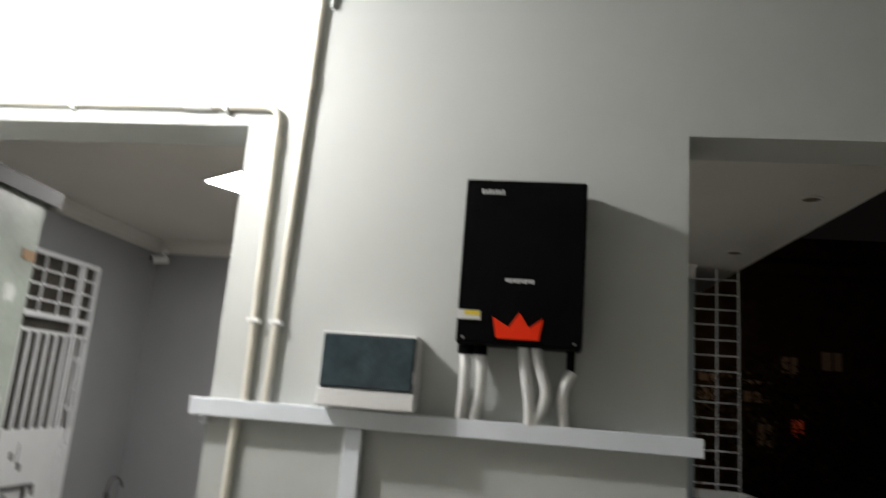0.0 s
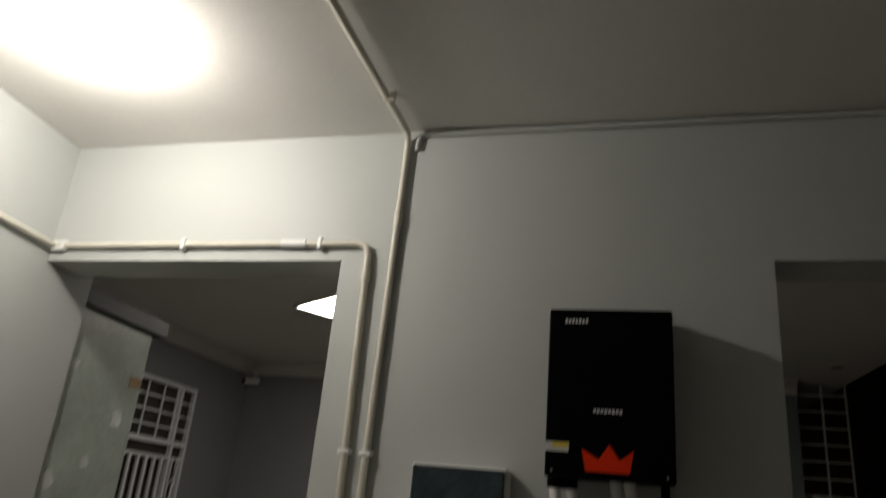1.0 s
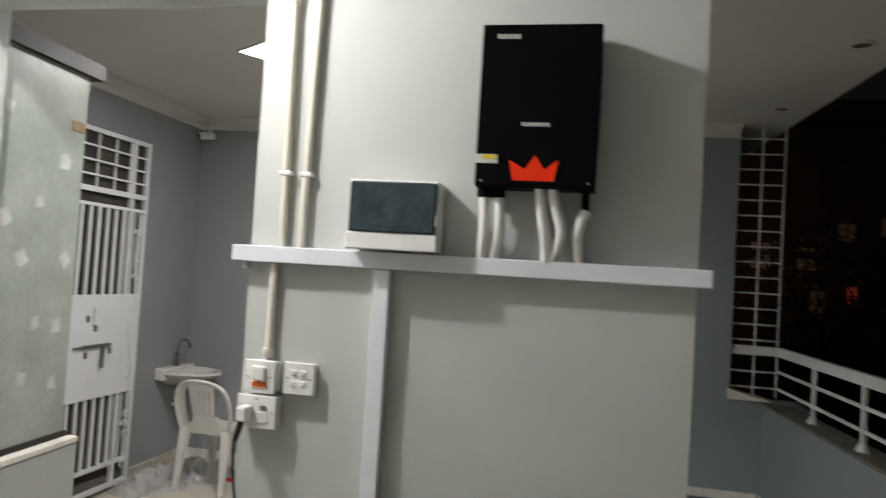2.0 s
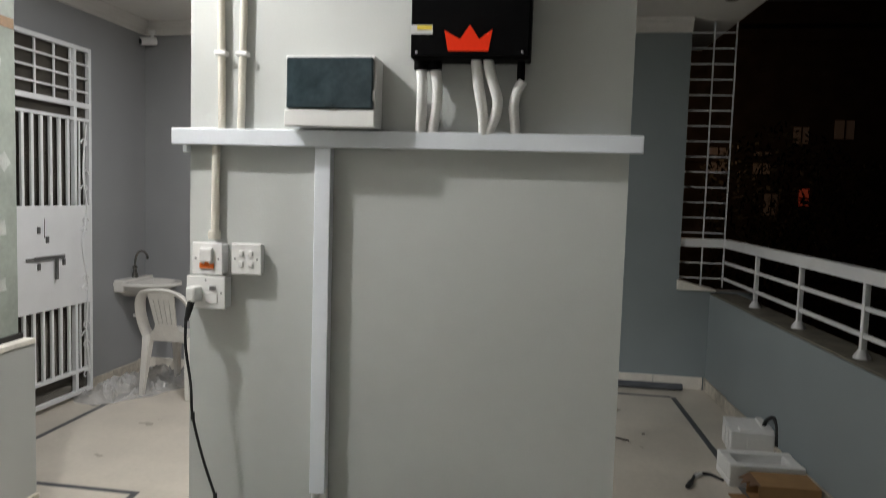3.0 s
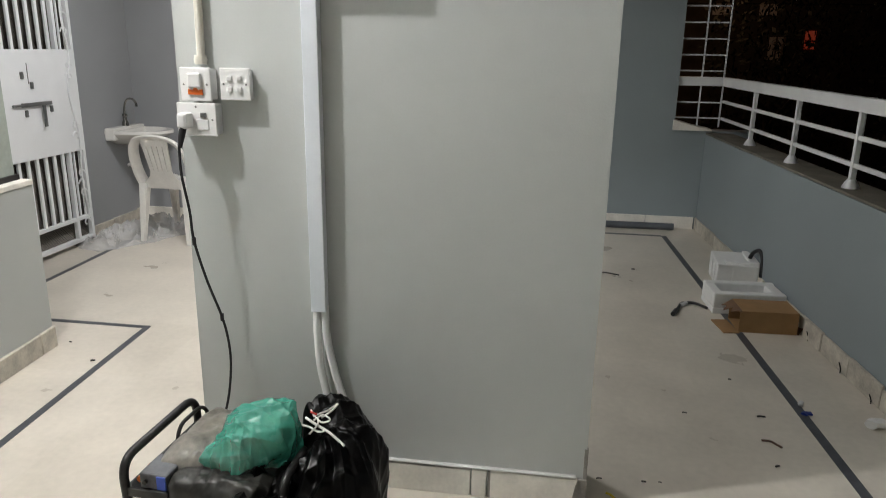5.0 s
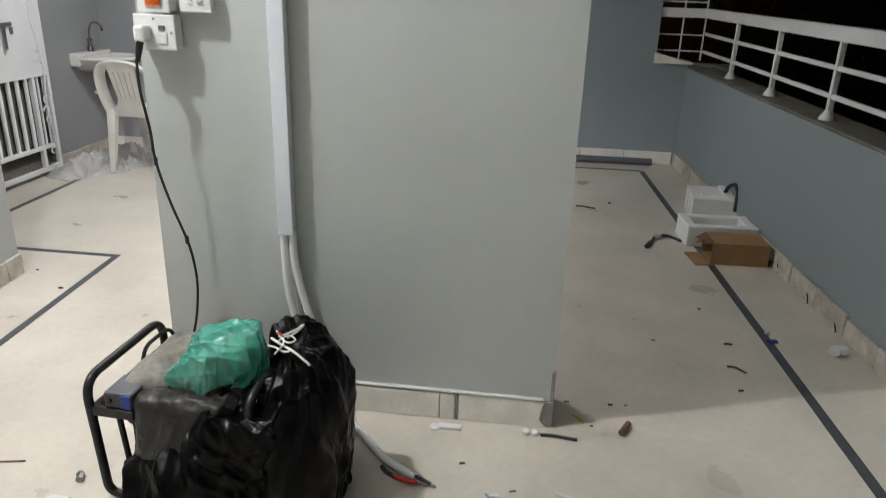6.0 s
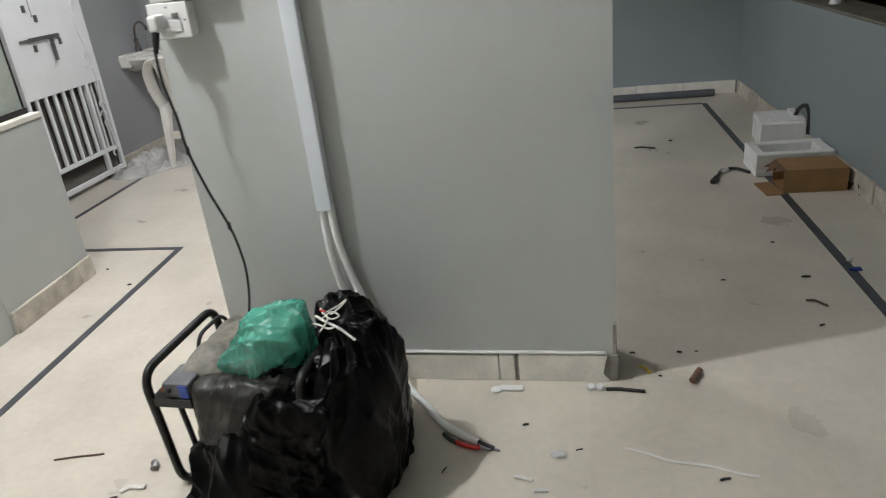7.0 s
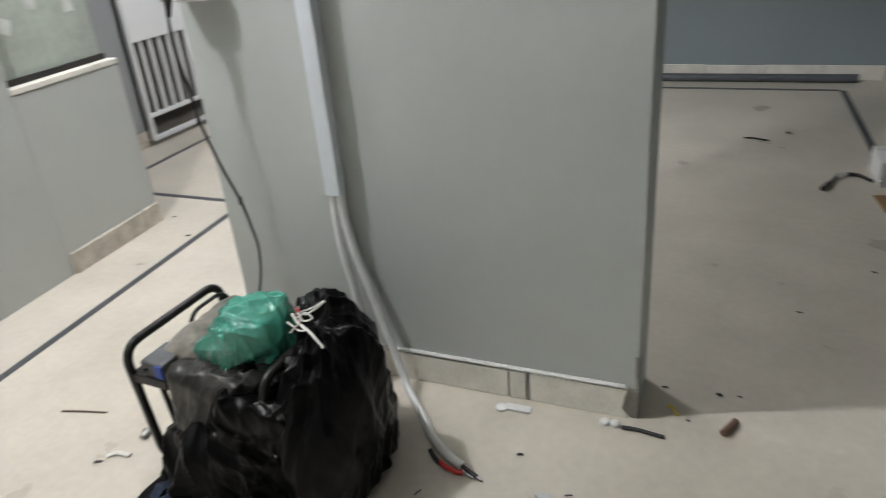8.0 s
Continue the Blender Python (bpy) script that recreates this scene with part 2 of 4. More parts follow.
make_bulb(-0.57, -0.69)
make_panel(-0.70, 1.72)


# ---- fixtures on the pier ----
M_SMOKE = material("smoked cover", (0.035, 0.055, 0.065), 0.14, vary=0.3, scale=14, fine=60, bump=0.6, bump_scale=9)
M_RED = material("orange-red print", (0.80, 0.032, 0.004), 0.7, vary=0.05, bump=0, spec=0.15)
M_ORANGE = material("orange plastic", (0.80, 0.17, 0.02), 0.4, vary=0.05, bump=0)
M_YELLOW = material("yellow print", (0.72, 0.55, 0.04), 0.5, vary=0.05, bump=0)
M_PRINT = material("pale print", (0.6, 0.6, 0.6), 0.5, vary=0.05, bump=0)
M_FLEX = material("white flexible conduit", (0.84, 0.84, 0.83), 0.45, vary=0.05, scale=20, fine=120, bump=0.03)
M_CORD = material("black cord sheath", (0.015, 0.015, 0.016), 0.5, vary=0.2, bump=0.05)
M_REDWIRE = material("red wire sheath", (0.6, 0.03, 0.02), 0.45, vary=0.1, bump=0)
M_METAL = material("dull metal", (0.30, 0.30, 0.30), 0.4, metal=0.9, vary=0.2, bump=0.04)


def make_inverter(x, z):
    w, h, d = 0.325, 0.445, 0.115
    t = thing("inverter", pose(x, 0, z), "black wall-mounted power inverter with red crown print", "inverter")
    part("back_plate", box(0.01, w - 0.01, -0.012, -0.001, 0.01, h - 0.01), M_BLACK, t)
    part("body", box(0, w, -d + 0.012, -0.012, 0.0, h, bevel=0.006), M_BLACK, t)
    front = part("front_panel", box(0.003, w - 0.003, -d, -d + 0.012, 0.003, h - 0.003, bevel=0.003), M_BLACK, t, "satin black front panel")
    bm = bmesh.new()
    for i in range(7):
        box(0.045 + i * 0.009, 0.051 + i * 0.009, -d - 0.001, -d + 0.001, h - 0.043, h - 0.030 - 0.002 * (i % 2), into=bm)
    part("top_mark", bm, M_PRINT, front, "small pale printed mark")
    bm = bmesh.new()
    for i in range(8):
        box(0.122 + i * 0.0095, 0.129 + i * 0.0095, -d - 0.001, -d + 0.001, 0.165 - 0.002 * (i % 2), 0.174, into=bm)
    part("middle_mark", bm, M_PRINT, front, "small pale printed mark")
    part("display", box(0.11, 0.215, -d - 0.0004, -d + 0.002, 0.215, 0.275, bevel=0.0002), M_BLACK, front, "dark unlit display")
    crown = [(0.105, 0.017), (0.214, 0.017), (0.224, 0.074), (0.189, 0.048), (0.163, 0.086), (0.137, 0.048), (0.094, 0.072)]
    part("crown_print", prism(crown, -d - 0.0012, -d + 0.002), M_RED, t, "orange-red crown shape")
    part("sticker", box(0.002, 0.062, -d - 0.001, -d + 0.002, 0.062, 0.086), M_PRINT, t, "white and yellow sticker")
    part("sticker_band", box(0.020, 0.060, -d - 0.0018, -d + 0.001, 0.073, 0.085), M_YELLOW, t, "yellow band")
    for gx, r in ((0.025, 0.022), (0.062, 0.02)):
        part("cable_gland", lathe([(r, 0.0), (r, -0.022), (r * 0.8, -0.026)], 14), M_BLACK, t, at=pose(gx, -0.06, 0.0), smooth=True)
    part("cable_sleeve", lathe([(0.011, 0.0), (0.011, -0.05), (0.009, -0.056)], 12), M_BLACK, t, at=pose(0.300, -0.055, 0.002), smooth=True)
    for sx in (0.02, w - 0.02):
        part("screw", lathe([(0.004, 0.0), (0.004, 0.002), (0.002, 0.003)], 8), M_METAL, t, at=pose(sx, -d + 0.0, 0.014, 90))
    for k in range(10):
        part("vent_slot", box(w - 0.002, w + 0.0012, -0.09, -0.03, 0.12 + k * 0.025, 0.128 + k * 0.025), M_CORD, t)


def make_distribution_box(x, z):
    w, h, d = 0.258, 0.196, 0.098
    t = thing("distribution_box", pose(x, 0, z), "white breaker box with smoked transparent cover on the wall", "breaker box")
    part("body", box(0, w, -d + 0.02, 0.0, 0.0, h, bevel=0.004), M_WHITE, t)
    part("front_frame", box(-0.003, w + 0.003, -d, -d + 0.022, -0.002, 0.046, bevel=0.004), M_WHITE, t)
    part("rim", box(0.0, w, -d + 0.004, -d + 0.022, h - 0.012, h, bevel=0.003), M_WHITE, t)
    c = part("cover", box(0.004, w - 0.004, -d - 0.004, -d + 0.02, 0.048, h - 0.006, bevel=0.005), M_SMOKE, t, "dark smoked transparent cover")
    part("latch", box(w / 2 - 0.012, w / 2 + 0.012, -d - 0.007, -d - 0.003, 0.052, 0.060, bevel=0.001), M_SMOKE, c)
    part("hinge", box(w - 0.006, w + 0.002, -d + 0.0, -d + 0.012, 0.07, 0.10, bevel=0.001), M_WHITE, t)


def make_trunking():
    t = thing("cable_trunking", pose(0, 0, 1.662), "long white plastic cable trunking along the wall", "trunking")
    part("base", box(-0.038, 1.331, -0.030, -0.0005, 0.002, 0.046), M_TRUNK, t)
    part("lid", box(-0.040, 1.333, -0.042, -0.028, 0.0, 0.048, bevel=0.0025), M_TRUNK, t)
    part("end_screw", box(-0.010, 0.004, -0.03, -0.001, -0.022, -0.001, bevel=0.002), M_TRUNK, t)
    t = thing("cable_trunking", pose(0.407, 0, 0.624), "upright white plastic cable trunking on the wall", "trunking")
    part("base", box(0.002, 0.046, -0.024, -0.0005, 0.0, 1.036), M_TRUNK, t)
    part("lid", box(0.0, 0.048, -0.040, -0.022, 0.003, 1.036, bevel=0.0025), M_TRUNK, t)
    part("lid_joint", box(0.0, 0.048, -0.0415, -0.0395, 0.955, 0.958), M_TRUNK, t)


def make_clip(parent, x, y, z, across=True):
    """A saddle clip round a pipe that runs along z (across) or along x."""
    bm = box(-0.019, 0.019, -0.028, 0.0, -0.007, 0.007, bevel=0.003)
    part("saddle_clip", bm, M_WHITE, parent, at=pose(x, y, z, 0, 0 if across else 90, 0))


def make_conduits():
    r = 0.0115
    y = -0.014
    t = thing("conduit", pose(0, 0, 0.006), "cream plastic conduit bent round the opening", "conduit")
    path = rounded([(0.108, y, 1.700), (0.096, y, 2.578), (-1.135, y, 2.578)], 0.05, 7)
    part("pipe", tube(path, r, 12), M_CREAM, t, smooth=True)
    side = [(-1.135, y, 2.578), (-1.10, -0.9, 2.59), (-1.06, -1.6, 2.60)]
    part("side_pipe", tube(side, r, 12), M_CREAM, t, smooth=True)
    part("coupler", lathe([(0.0145, -0.022), (0.0145, 0.022)], 14), M_CREAM, t, at=pose(0.0975, y, 2.47), smooth=True)
    part("coupler", lathe([(0.0145, -0.045), (0.0145, 0.045)], 14), M_WHITE, t, at=pose(-0.17, y, 2.578, 0, 90, 0), smooth=True)
    for cx in (-1.094, -0.59, -0.075):
        make_clip(t, cx, 0, 2.578, False)
    make_clip(t, 0.105, 0, 1.927)
    bm = box(-0.02, 0.02, -0.008, 0.008, -0.02, 0.02, bevel=0.004)
    part("elbow", bm, M_WHITE, t, at=pose(-1.125, y, 2.578))
    part("saddle_clip", box(0.0, 0.028, -0.008, 0.008, -0.02, 0.02, bevel=0.003), M_WHITE, t, at=pose(-1.142, -0.33, 2.583))

    t = thing("conduit", pose(0, 0, 0.006), "cream plastic conduit running up the wall and along the ceiling", "conduit")
    path = rounded([(0.168, y, 1.700), (0.188, y, 2.971), (0.184, -1.0, 2.973), (0.17, -3.8, 2.971)], 0.05, 7)
    part("pipe", tube(path, r, 12), M_CREAM, t, smooth=True)
    make_clip(t, 0.1716, 0, 1.925)
    part("coupler", lathe([(0.0145, -0.025), (0.0145, 0.025)], 14), M_CREAM, t, at=pose(0.1835, y, 2.66), smooth=True)
    part("saddle_clip", box(-0.019, 0.019, -0.008, 0.008, -0.0, 0.032, bevel=0.003), M_CREAM, t, at=pose(0.195, -0.25, CEIL - 0.038))
    t = thing("conduit", pose(0, 0, 0.006), "painted conduit along the joint of wall and ceiling", "conduit")
    path = rounded([(0.221, -0.010, 2.914), (0.224, -0.010, 2.972), (2.9, -0.010, 2.977)], 0.05, 7)
    part("pipe", tube(path, 0.009, 10), M_PAINT, t, smooth=True)
    t = thing("conduit", pose(0, 0, 0.006), "short cream conduit from the trunking to the switch box", "conduit")
    part("pipe", tube([(0.088, y, 1.375), (0.090, y, 1.657)], 0.0125, 12), M_CREAM, t, smooth=True)
    part("coupler", lathe([(0.017, -0.012), (0.020, 0.0), (0.017, 0.014)], 14), M_CREAM, t, at=pose(0.088, -0.018, 1.386), smooth=True)


def make_switch_box(x, z, w, h, d, name, label):
    t = thing(name, pose(x, 0, z), label, "switch")
    part("back_box", box(0.004, w - 0.004, -d + 0.008, 0.0, 0.004, h - 0.004, bevel=0.003), M_WHITE, t)
    part("face_plate", box(0, w, -d, -d + 0.009, 0, h, bevel=0.003), M_WHITE, t)
    for sx in (0.012, w - 0.012):
        part("screw", lathe([(0.0032, 0.0), (0.0032, 0.0015)], 8), M_METAL, t, at=pose(sx, -d + 0.0005, h / 2, 90))
    return t, d


def make_switches():
    t, d = make_switch_box(0.034, 1.274, 0.096, 0.098, 0.052, "isolator_switch", "white isolator switch box with orange indicator on the wall")
    part("rocker", box(0.028, 0.068, -d - 0.012, -d + 0.002, 0.040, 0.082, bevel=0.004), M_WHITE, t)
    part("indicator", prism([(0.026, 0.020), (0.070, 0.020), (0.070, 0.036), (0.056, 0.033), (0.048, 0.044), (0.040, 0.033), (0.026, 0.036)], -d - 0.004, -d + 0.002), M_ORANGE, t, "orange switch lever")
    t, d = make_switch_box(0.150, 1.278, 0.094, 0.094, 0.034, "light_switch", "white four-gang light switch beside the isolator")
    for i in range(2):
        for k in range(2):
            part("rocker", box(0.024 + i * 0.030, 0.039 + i * 0.030, -d - 0.005, -d + 0.002, 0.025 + k * 0.032, 0.040 + k * 0.032, bevel=0.0025), M_WHITE, t)
    t, d = make_switch_box(0.016, 1.172, 0.124, 0.098, 0.052, "wall_socket", "white wall socket with a plug in it")
    part("switch", box(0.076, 0.094, -d - 0.006, -d + 0.002, 0.056, 0.070, bevel=0.002), M_METAL, t, "dark small switch")
    part("shutter_plate", box(0.060, 0.100, -d - 0.003, -d + 0.002, 0.018, 0.050, bevel=0.002), M_WHITE, t)
    part("screw", lathe([(0.0032, 0.0), (0.0032, 0.0015)], 8), M_METAL, t, at=pose(0.062, -d + 0.0005, 0.086, 90))
    g = thing("power_cord", pose(0, 0, 0.006), "black power cord with white plug hanging from the socket", "cord")
    part("plug", box(0.038, 0.070, -0.102, -0.052, 1.190, 1.236, bevel=0.008), M_WHITE, g, "white plug")
    part("strain_relief", tube([(0.053, -0.090, 1.194), (0.049, -0.096, 1.168), (0.040, -0.094, 1.135)], [0.011, 0.010, 0.006], 10), M_CORD, g, smooth=True)
    pts = [(0.038, -0.095, 1.145), (0.045, -0.108, 1.06), (0.060, -0.105, 0.945), (0.064, -0.10, 0.85), (0.089, -0.085, 0.718), (0.122, -0.07, 0.595), (0.133, -0.06, 0.51), (0.126, -0.04, 0.42), (0.118, -0.05, 0.32), (0.112, -0.09, 0.24), (0.12, -0.16, 0.20)]
    part("cable", tube(spline(pts, 6), 0.0042, 8), M_CORD, g, "thin black cable", smooth=True)
    for i in (3, 5):
        part("tape", tube([Vector(pts[i]) + Vector((0, 0, 0.012)), Vector(pts[i]) - Vector((0, 0, 0.012))], 0.0062, 8), M_CORD, g, smooth=True)


def flex(points, r, label, name="flexible_conduit"):
    t = thing(name, pose(0, 0, 0), label, "conduit", group="flexible conduits under the inverter")
    part("sleeve", tube(spline(points, 8), r, 12, ridges=0.05, pitch=0.005), M_FLEX, t, smooth=True)
    return t


make_inverter(0.695, 1.903)
make_distribution_box(0.337, 1.717)
make_trunking()
make_conduits()
make_switches()
low = "white corrugated conduit from the inverter into the trunking"
flex([(0.718, -0.06, 1.888), (0.722, -0.06, 1.84), (0.721, -0.05, 1.78), (0.716, -0.032, 1.725), (0.715, -0.022, 1.69)], 0.0155, low)
flex([(0.757, -0.06, 1.886), (0.765, -0.06, 1.84), (0.763, -0.048, 1.78), (0.752, -0.030, 1.725), (0.748, -0.022, 1.69)], 0.0155, low)
flex([(0.872, -0.07, 1.912), (0.880, -0.068, 1.84), (0.892, -0.055, 1.775), (0.896, -0.034, 1.725), (0.894, -0.022, 1.69)], 0.0155, low)
flex([(0.905, -0.07, 1.912), (0.915, -0.070, 1.86), (0.934, -0.062, 1.80), (0.928, -0.048, 1.755), (0.912, -0.032, 1.722), (0.908, -0.022, 1.69)], 0.0155, low)
flex([(1.000, -0.055, 1.850), (0.986, -0.056, 1.822), (0.978, -0.048, 1.78), (0.984, -0.032, 1.725), (0.986, -0.022, 1.69)], 0.0145, low)
flex([(0.422, -0.018, 0.64), (0.421, -0.024, 0.56), (0.430, -0.03, 0.44), (0.452, -0.035, 0.33), (0.475, -0.05, 0.20), (0.50, -0.09, 0.08), (0.54, -0.15, 0.018)], 0.0135, "white corrugated conduit hanging from the upright trunking")
g = flex([(0.446, -0.018, 0.64), (0.452, -0.024, 0.54), (0.474, -0.028, 0.43), (0.502, -0.035, 0.34), (0.545, -0.05, 0.22), (0.590, -0.07, 0.11), (0.640, -0.11, 0.035), (0.72, -0.19, 0.016), (0.785, -0.268, 0.014), (0.852, -0.318, 0.014), (0.902, -0.346, 0.014)], 0.0130, "white corrugated conduit lying out on the floor with cut wires")
part("black_wire", tube(spline([(0.791, -0.307, 0.008), (0.811, -0.327, 0.008), (0.838, -0.347, 0.008)], 5), 0.0065, 8), M_CORD, g, "black cut wire", smooth=True)
part("red_wire", tube(spline([(0.834, -0.343, 0.009), (0.861, -0.357, 0.010), (0.891, -0.365, 0.010), (0.908, -0.363, 0.010)], 5), 0.0068, 8), M_REDWIRE, g, "red cut wire", smooth=True)
part("black_wire", tube(spline([(0.894, -0.343, 0.018), (0.914, -0.352, 0.014), (0.938, -0.361, 0.010), (0.948, -0.365, 0.009)], 5), 0.0062, 8), M_CORD, g, smooth=True)
part("grey_wire", tube(spline([(0.896, -0.349, 0.012), (0.916, -0.361, 0.008), (0.938, -0.369, 0.006)], 5), 0.004, 8), M_METAL, g, smooth=True)
part("bare_end", tube([(0.944, -0.363, 0.008), (0.964, -0.371, 0.006)], 0.0042, 8), M_METAL, g, "dull bare wire strands", smooth=True)


# ---- left room ----
M_GLASS = material("dusty green glass", (0.50, 0.55, 0.49), 0.34, vary=0.14, scale=5, fine=40, bump=0.05, trans=0.12)
M_SMEAR = material("paper and paste remnants", (0.72, 0.75, 0.71), 0.7, vary=0.15, scale=20, bump=0.1)
M_TAPE = material("brown tape", (0.42, 0.25, 0.12), 0.5, vary=0.2, bump=0.05)
M_RAIL = material("dark bronze aluminium", (0.022, 0.019, 0.017), 0.55, metal=0.1, vary=0.2, bump=0.03)
# near-black colour that paints the darkness of the room behind the door
M_ROOMDARK = material("painted dark of the unlit room", (0.014, 0.012, 0.010), 0.8, vary=0.6, scale=6, fine=60, bump=0.2, tint=(0.005, 0.004, 0.004))
M_DOORW = material("white enamel door paint", (0.86, 0.87, 0.885), 0.36, vary=0.03, scale=6, fine=120, bump=0.05)
M_NET = material("grey wire", (0.24, 0.22, 0.19), 0.5, metal=0.4, vary=0.2, bump=0.0)
M_CERAMIC = material("white glazed ceramic", (0.72, 0.70, 0.66), 0.16, vary=0.05, scale=8, bump=0.0)
M_CHAIR = material("white moulded plastic", (0.74, 0.72, 0.68), 0.36, vary=0.07, scale=10, fine=80, bump=0.04)
M_CHROME = material("stained chrome", (0.42, 0.40, 0.37), 0.22, metal=1.0, vary=0.25, scale=30, bump=0.03)
M_POLY = material("clear plastic sheet", (0.72, 0.72, 0.72), 0.14, vary=0.08, scale=10, bump=0.05, alpha=0.45)


def make_glass_panel():
    t = thing("glass_panel", LEFT, "dusty green glass panel on the low wall", "glass panel")
    part("pane", box(-0.072, -0.060, 0.02, 0.575, 0.845, 2.465, bevel=0.001), M_GLASS, t, "dusty green glass with paste marks")
    part("top_rail", box(-0.10, -0.03, 0.01, 0.645, 2.462, 2.532), M_RAIL, t, "dark bronze rail")
    part("bottom_seal", box(-0.09, -0.045, 0.01, 0.585, 0.826, 0.850), M_RAIL, t, "dark seal")
    rng = random.Random(4)
    for y, z in ((0.10, 2.22), (0.12, 1.78), (0.10, 1.40), (0.23, 1.62), (0.31, 1.86), (0.34, 1.35), (0.28, 1.12), (0.12, 1.05), (0.47, 1.08), (0.45, 2.05), (0.50, 1.62), (0.47, 1.33)):
        s = rng.uniform(0.022, 0.036)
        bm = bmesh.new()
        n = 8
        ring = [bm.verts.new((-0.0585, s * (1.25 if k % 2 else 0.95) * (0.85 + 0.3 * rng.random()) * math.cos(2 * math.pi * k / n), s * (1.25 if k % 2 else 0.95) * (0.85 + 0.3 * rng.random()) * math.sin(2 * math.pi * k / n))) for k in range(n)]
        back = [bm.verts.new(v.co + Vector((-0.002, 0, 0))) for v in ring]
        bm.faces.new(ring)
        for k in range(n):
            bm.faces.new((ring[k], ring[(k + 1) % n], back[(k + 1) % n], back[k]))
        part("paper_scrap", bm, M_SMEAR, t, at=pose(0, y, z, rng.uniform(0, 90)))
    part("tape", box(-0.0592, -0.0572, 0.485, 0.568, 2.20, 2.245), M_TAPE, t, "brown tape scrap")
    part("sill", box(-0.123, 0.004, 0.003, 0.604, 0.801, 0.826, bevel=0.004), M_SKIRT, t, "cream stone sill on the low wall")


def make_door():
    t = thing("steel_door", pose(-2.215, 0, 0), "white painted steel grille door with solid middle plate, closed", "door")
    a, b, c = 1.94, 2.50, 2.66

    def bar(name, y0, y1, z0, z1, d=0.02, label="", x=0.0):
        return part(name, box(x - d / 2, x + d / 2, y0, y1, z0, z1, bevel=0.002, seg=1), M_DOORW, t, label)
    for y in (a - 0.02, b, c):
        bar("stile", y - 0.014, y + 0.014, 0.03, 2.49, 0.032)
    for z, h in ((2.475, 0.03), (2.085, 0.036), (1.985, 0.022), (0.20, 0.026), (0.045, 0.03)):
        bar("rail", a - 0.02, c, z - h / 2, z + h / 2, 0.028)
    for i in range(6):
        y = a + 0.065 + i * 0.086
        bar("bar", y - 0.0125, y + 0.0125, 1.38, 1.98, 0.018)
        bar("bar", y - 0.0125, y + 0.0125, 0.21, 0.69, 0.018)
    for y in (b + 0.055, b + 0.11):
        bar("bar", y - 0.006, y + 0.006, 0.21, 0.69, 0.014)
        bar("bar", y - 0.006, y + 0.006, 1.38, 1.98, 0.014)
    for k in range(3):
        z = 2.18 + k * 0.095
        bar("transom_bar", a, c, z - 0.007, z + 0.007, 0.014)
    for y in (a + 0.2, a + 0.38, a + 0.54):
        bar("transom_bar", y - 0.007, y + 0.007, 2.10, 2.47, 0.014, x=-0.012)
    plate = part("plate", box(0.006, 0.018, a - 0.02, c + 0.005, 0.685, 1.385, bevel=0.002), M_DOORW, t, "white sheet steel plate with rust marks")
    # scroll work along the hinge side
    for z, s in ((1.60, 1), (1.50, -1), (1.27, 1), (1.20, -1), (0.86, 1), (0.79, -1), (0.52, 1), (0.45, -1), (0.38, 1), (0.16, 1), (1.82, -1)):
        pts = []
        for i in range(18):
            q = i / 17
            ang = q * 4.6
            r = 0.040 * (1 - 0.75 * q)
            pts.append((0.022, 2.585 + s * r * math.cos(ang), z + r * math.sin(ang)))
        part("scroll", tube(pts, 0.0055, 6), M_DOORW, t, smooth=True)
    part("sway_bar", tube(spline([(0.024, 2.60, 1.95), (0.026, 2.56, 1.62), (0.026, 2.60, 1.35), (0.026, 2.55, 1.10), (0.026, 2.61, 0.80), (0.026, 2.585, 0.5), (0.024, 2.62, 0.2)], 6), 0.006, 6), M_DOORW, t, smooth=True)
    bolt = part("slide_bolt", box(0.019, 0.034, 2.08, 2.36, 1.028, 1.052, bevel=0.003), M_METAL, plate, "grey steel slide bolt")
    part("bolt_arm", box(0.034, 0.044, 2.255, 2.282, 0.89, 1.03, bevel=0.003), M_METAL, t, "grey hanging lock arm")
    part("bolt_end", tube([(0.028, 2.0, 1.04), (0.028, 2.09, 1.04)], 0.008, 8), M_METAL, t, smooth=True)
    for y, z in ((2.12, 1.225), (2.20, 1.16), (2.12, 0.985), (2.36, 1.0)):
        part("fitting", box(0.018, 0.028, y - 0.014, y + 0.014, z - 0.022, z + 0.022, bevel=0.004), M_METAL, t, "small grey lock fitting")
    part("scratch", box(0.0182, 0.0192, 2.175, 2.182, 1.17, 1.30), M_METAL, t, "dark scratch")
    # added sheet: the unlit room's shade as colour, seen between the wires
    part("room_dark", box(-0.052, -0.044, a - 0.02, c, 0.04, 2.48), M_ROOMDARK, t, "near-black sheet standing in for the unlit room's darkness")
    verts, faces = [], []
    y0, y1, z0, z1, pitch, half = a - 0.02, c, 0.04, 2.48, 0.019, 0.0019
    for way in (1, -1):
        k = -(z1 - z0)
        while k < y1 - y0:
            ends = []
            for q in (max(0.0, -k), min(z1 - z0, (y1 - y0) - k)):
                ends.append((y0 + k + q, z0 + q if way > 0 else z1 - q))
            if ends[1][0] - ends[0][0] > 0.004:
                n = len(verts)
                for y, z in ends:
                    verts += [(-0.034, y, z - half * 1.4), (-0.031, y, z), (-0.034, y, z + half * 1.4)]
                faces += [(n, n + 3, n + 4, n + 1), (n + 1, n + 4, n + 5, n + 2), (n + 2, n + 5, n + 3, n)]
            k += pitch
    net = bpy.data.meshes.new("wire_mesh")
    net.from_pydata(verts, [], faces)
    net.materials.append(M_NET)
    ob = new("wire_mesh", net)
    ob.parent = t
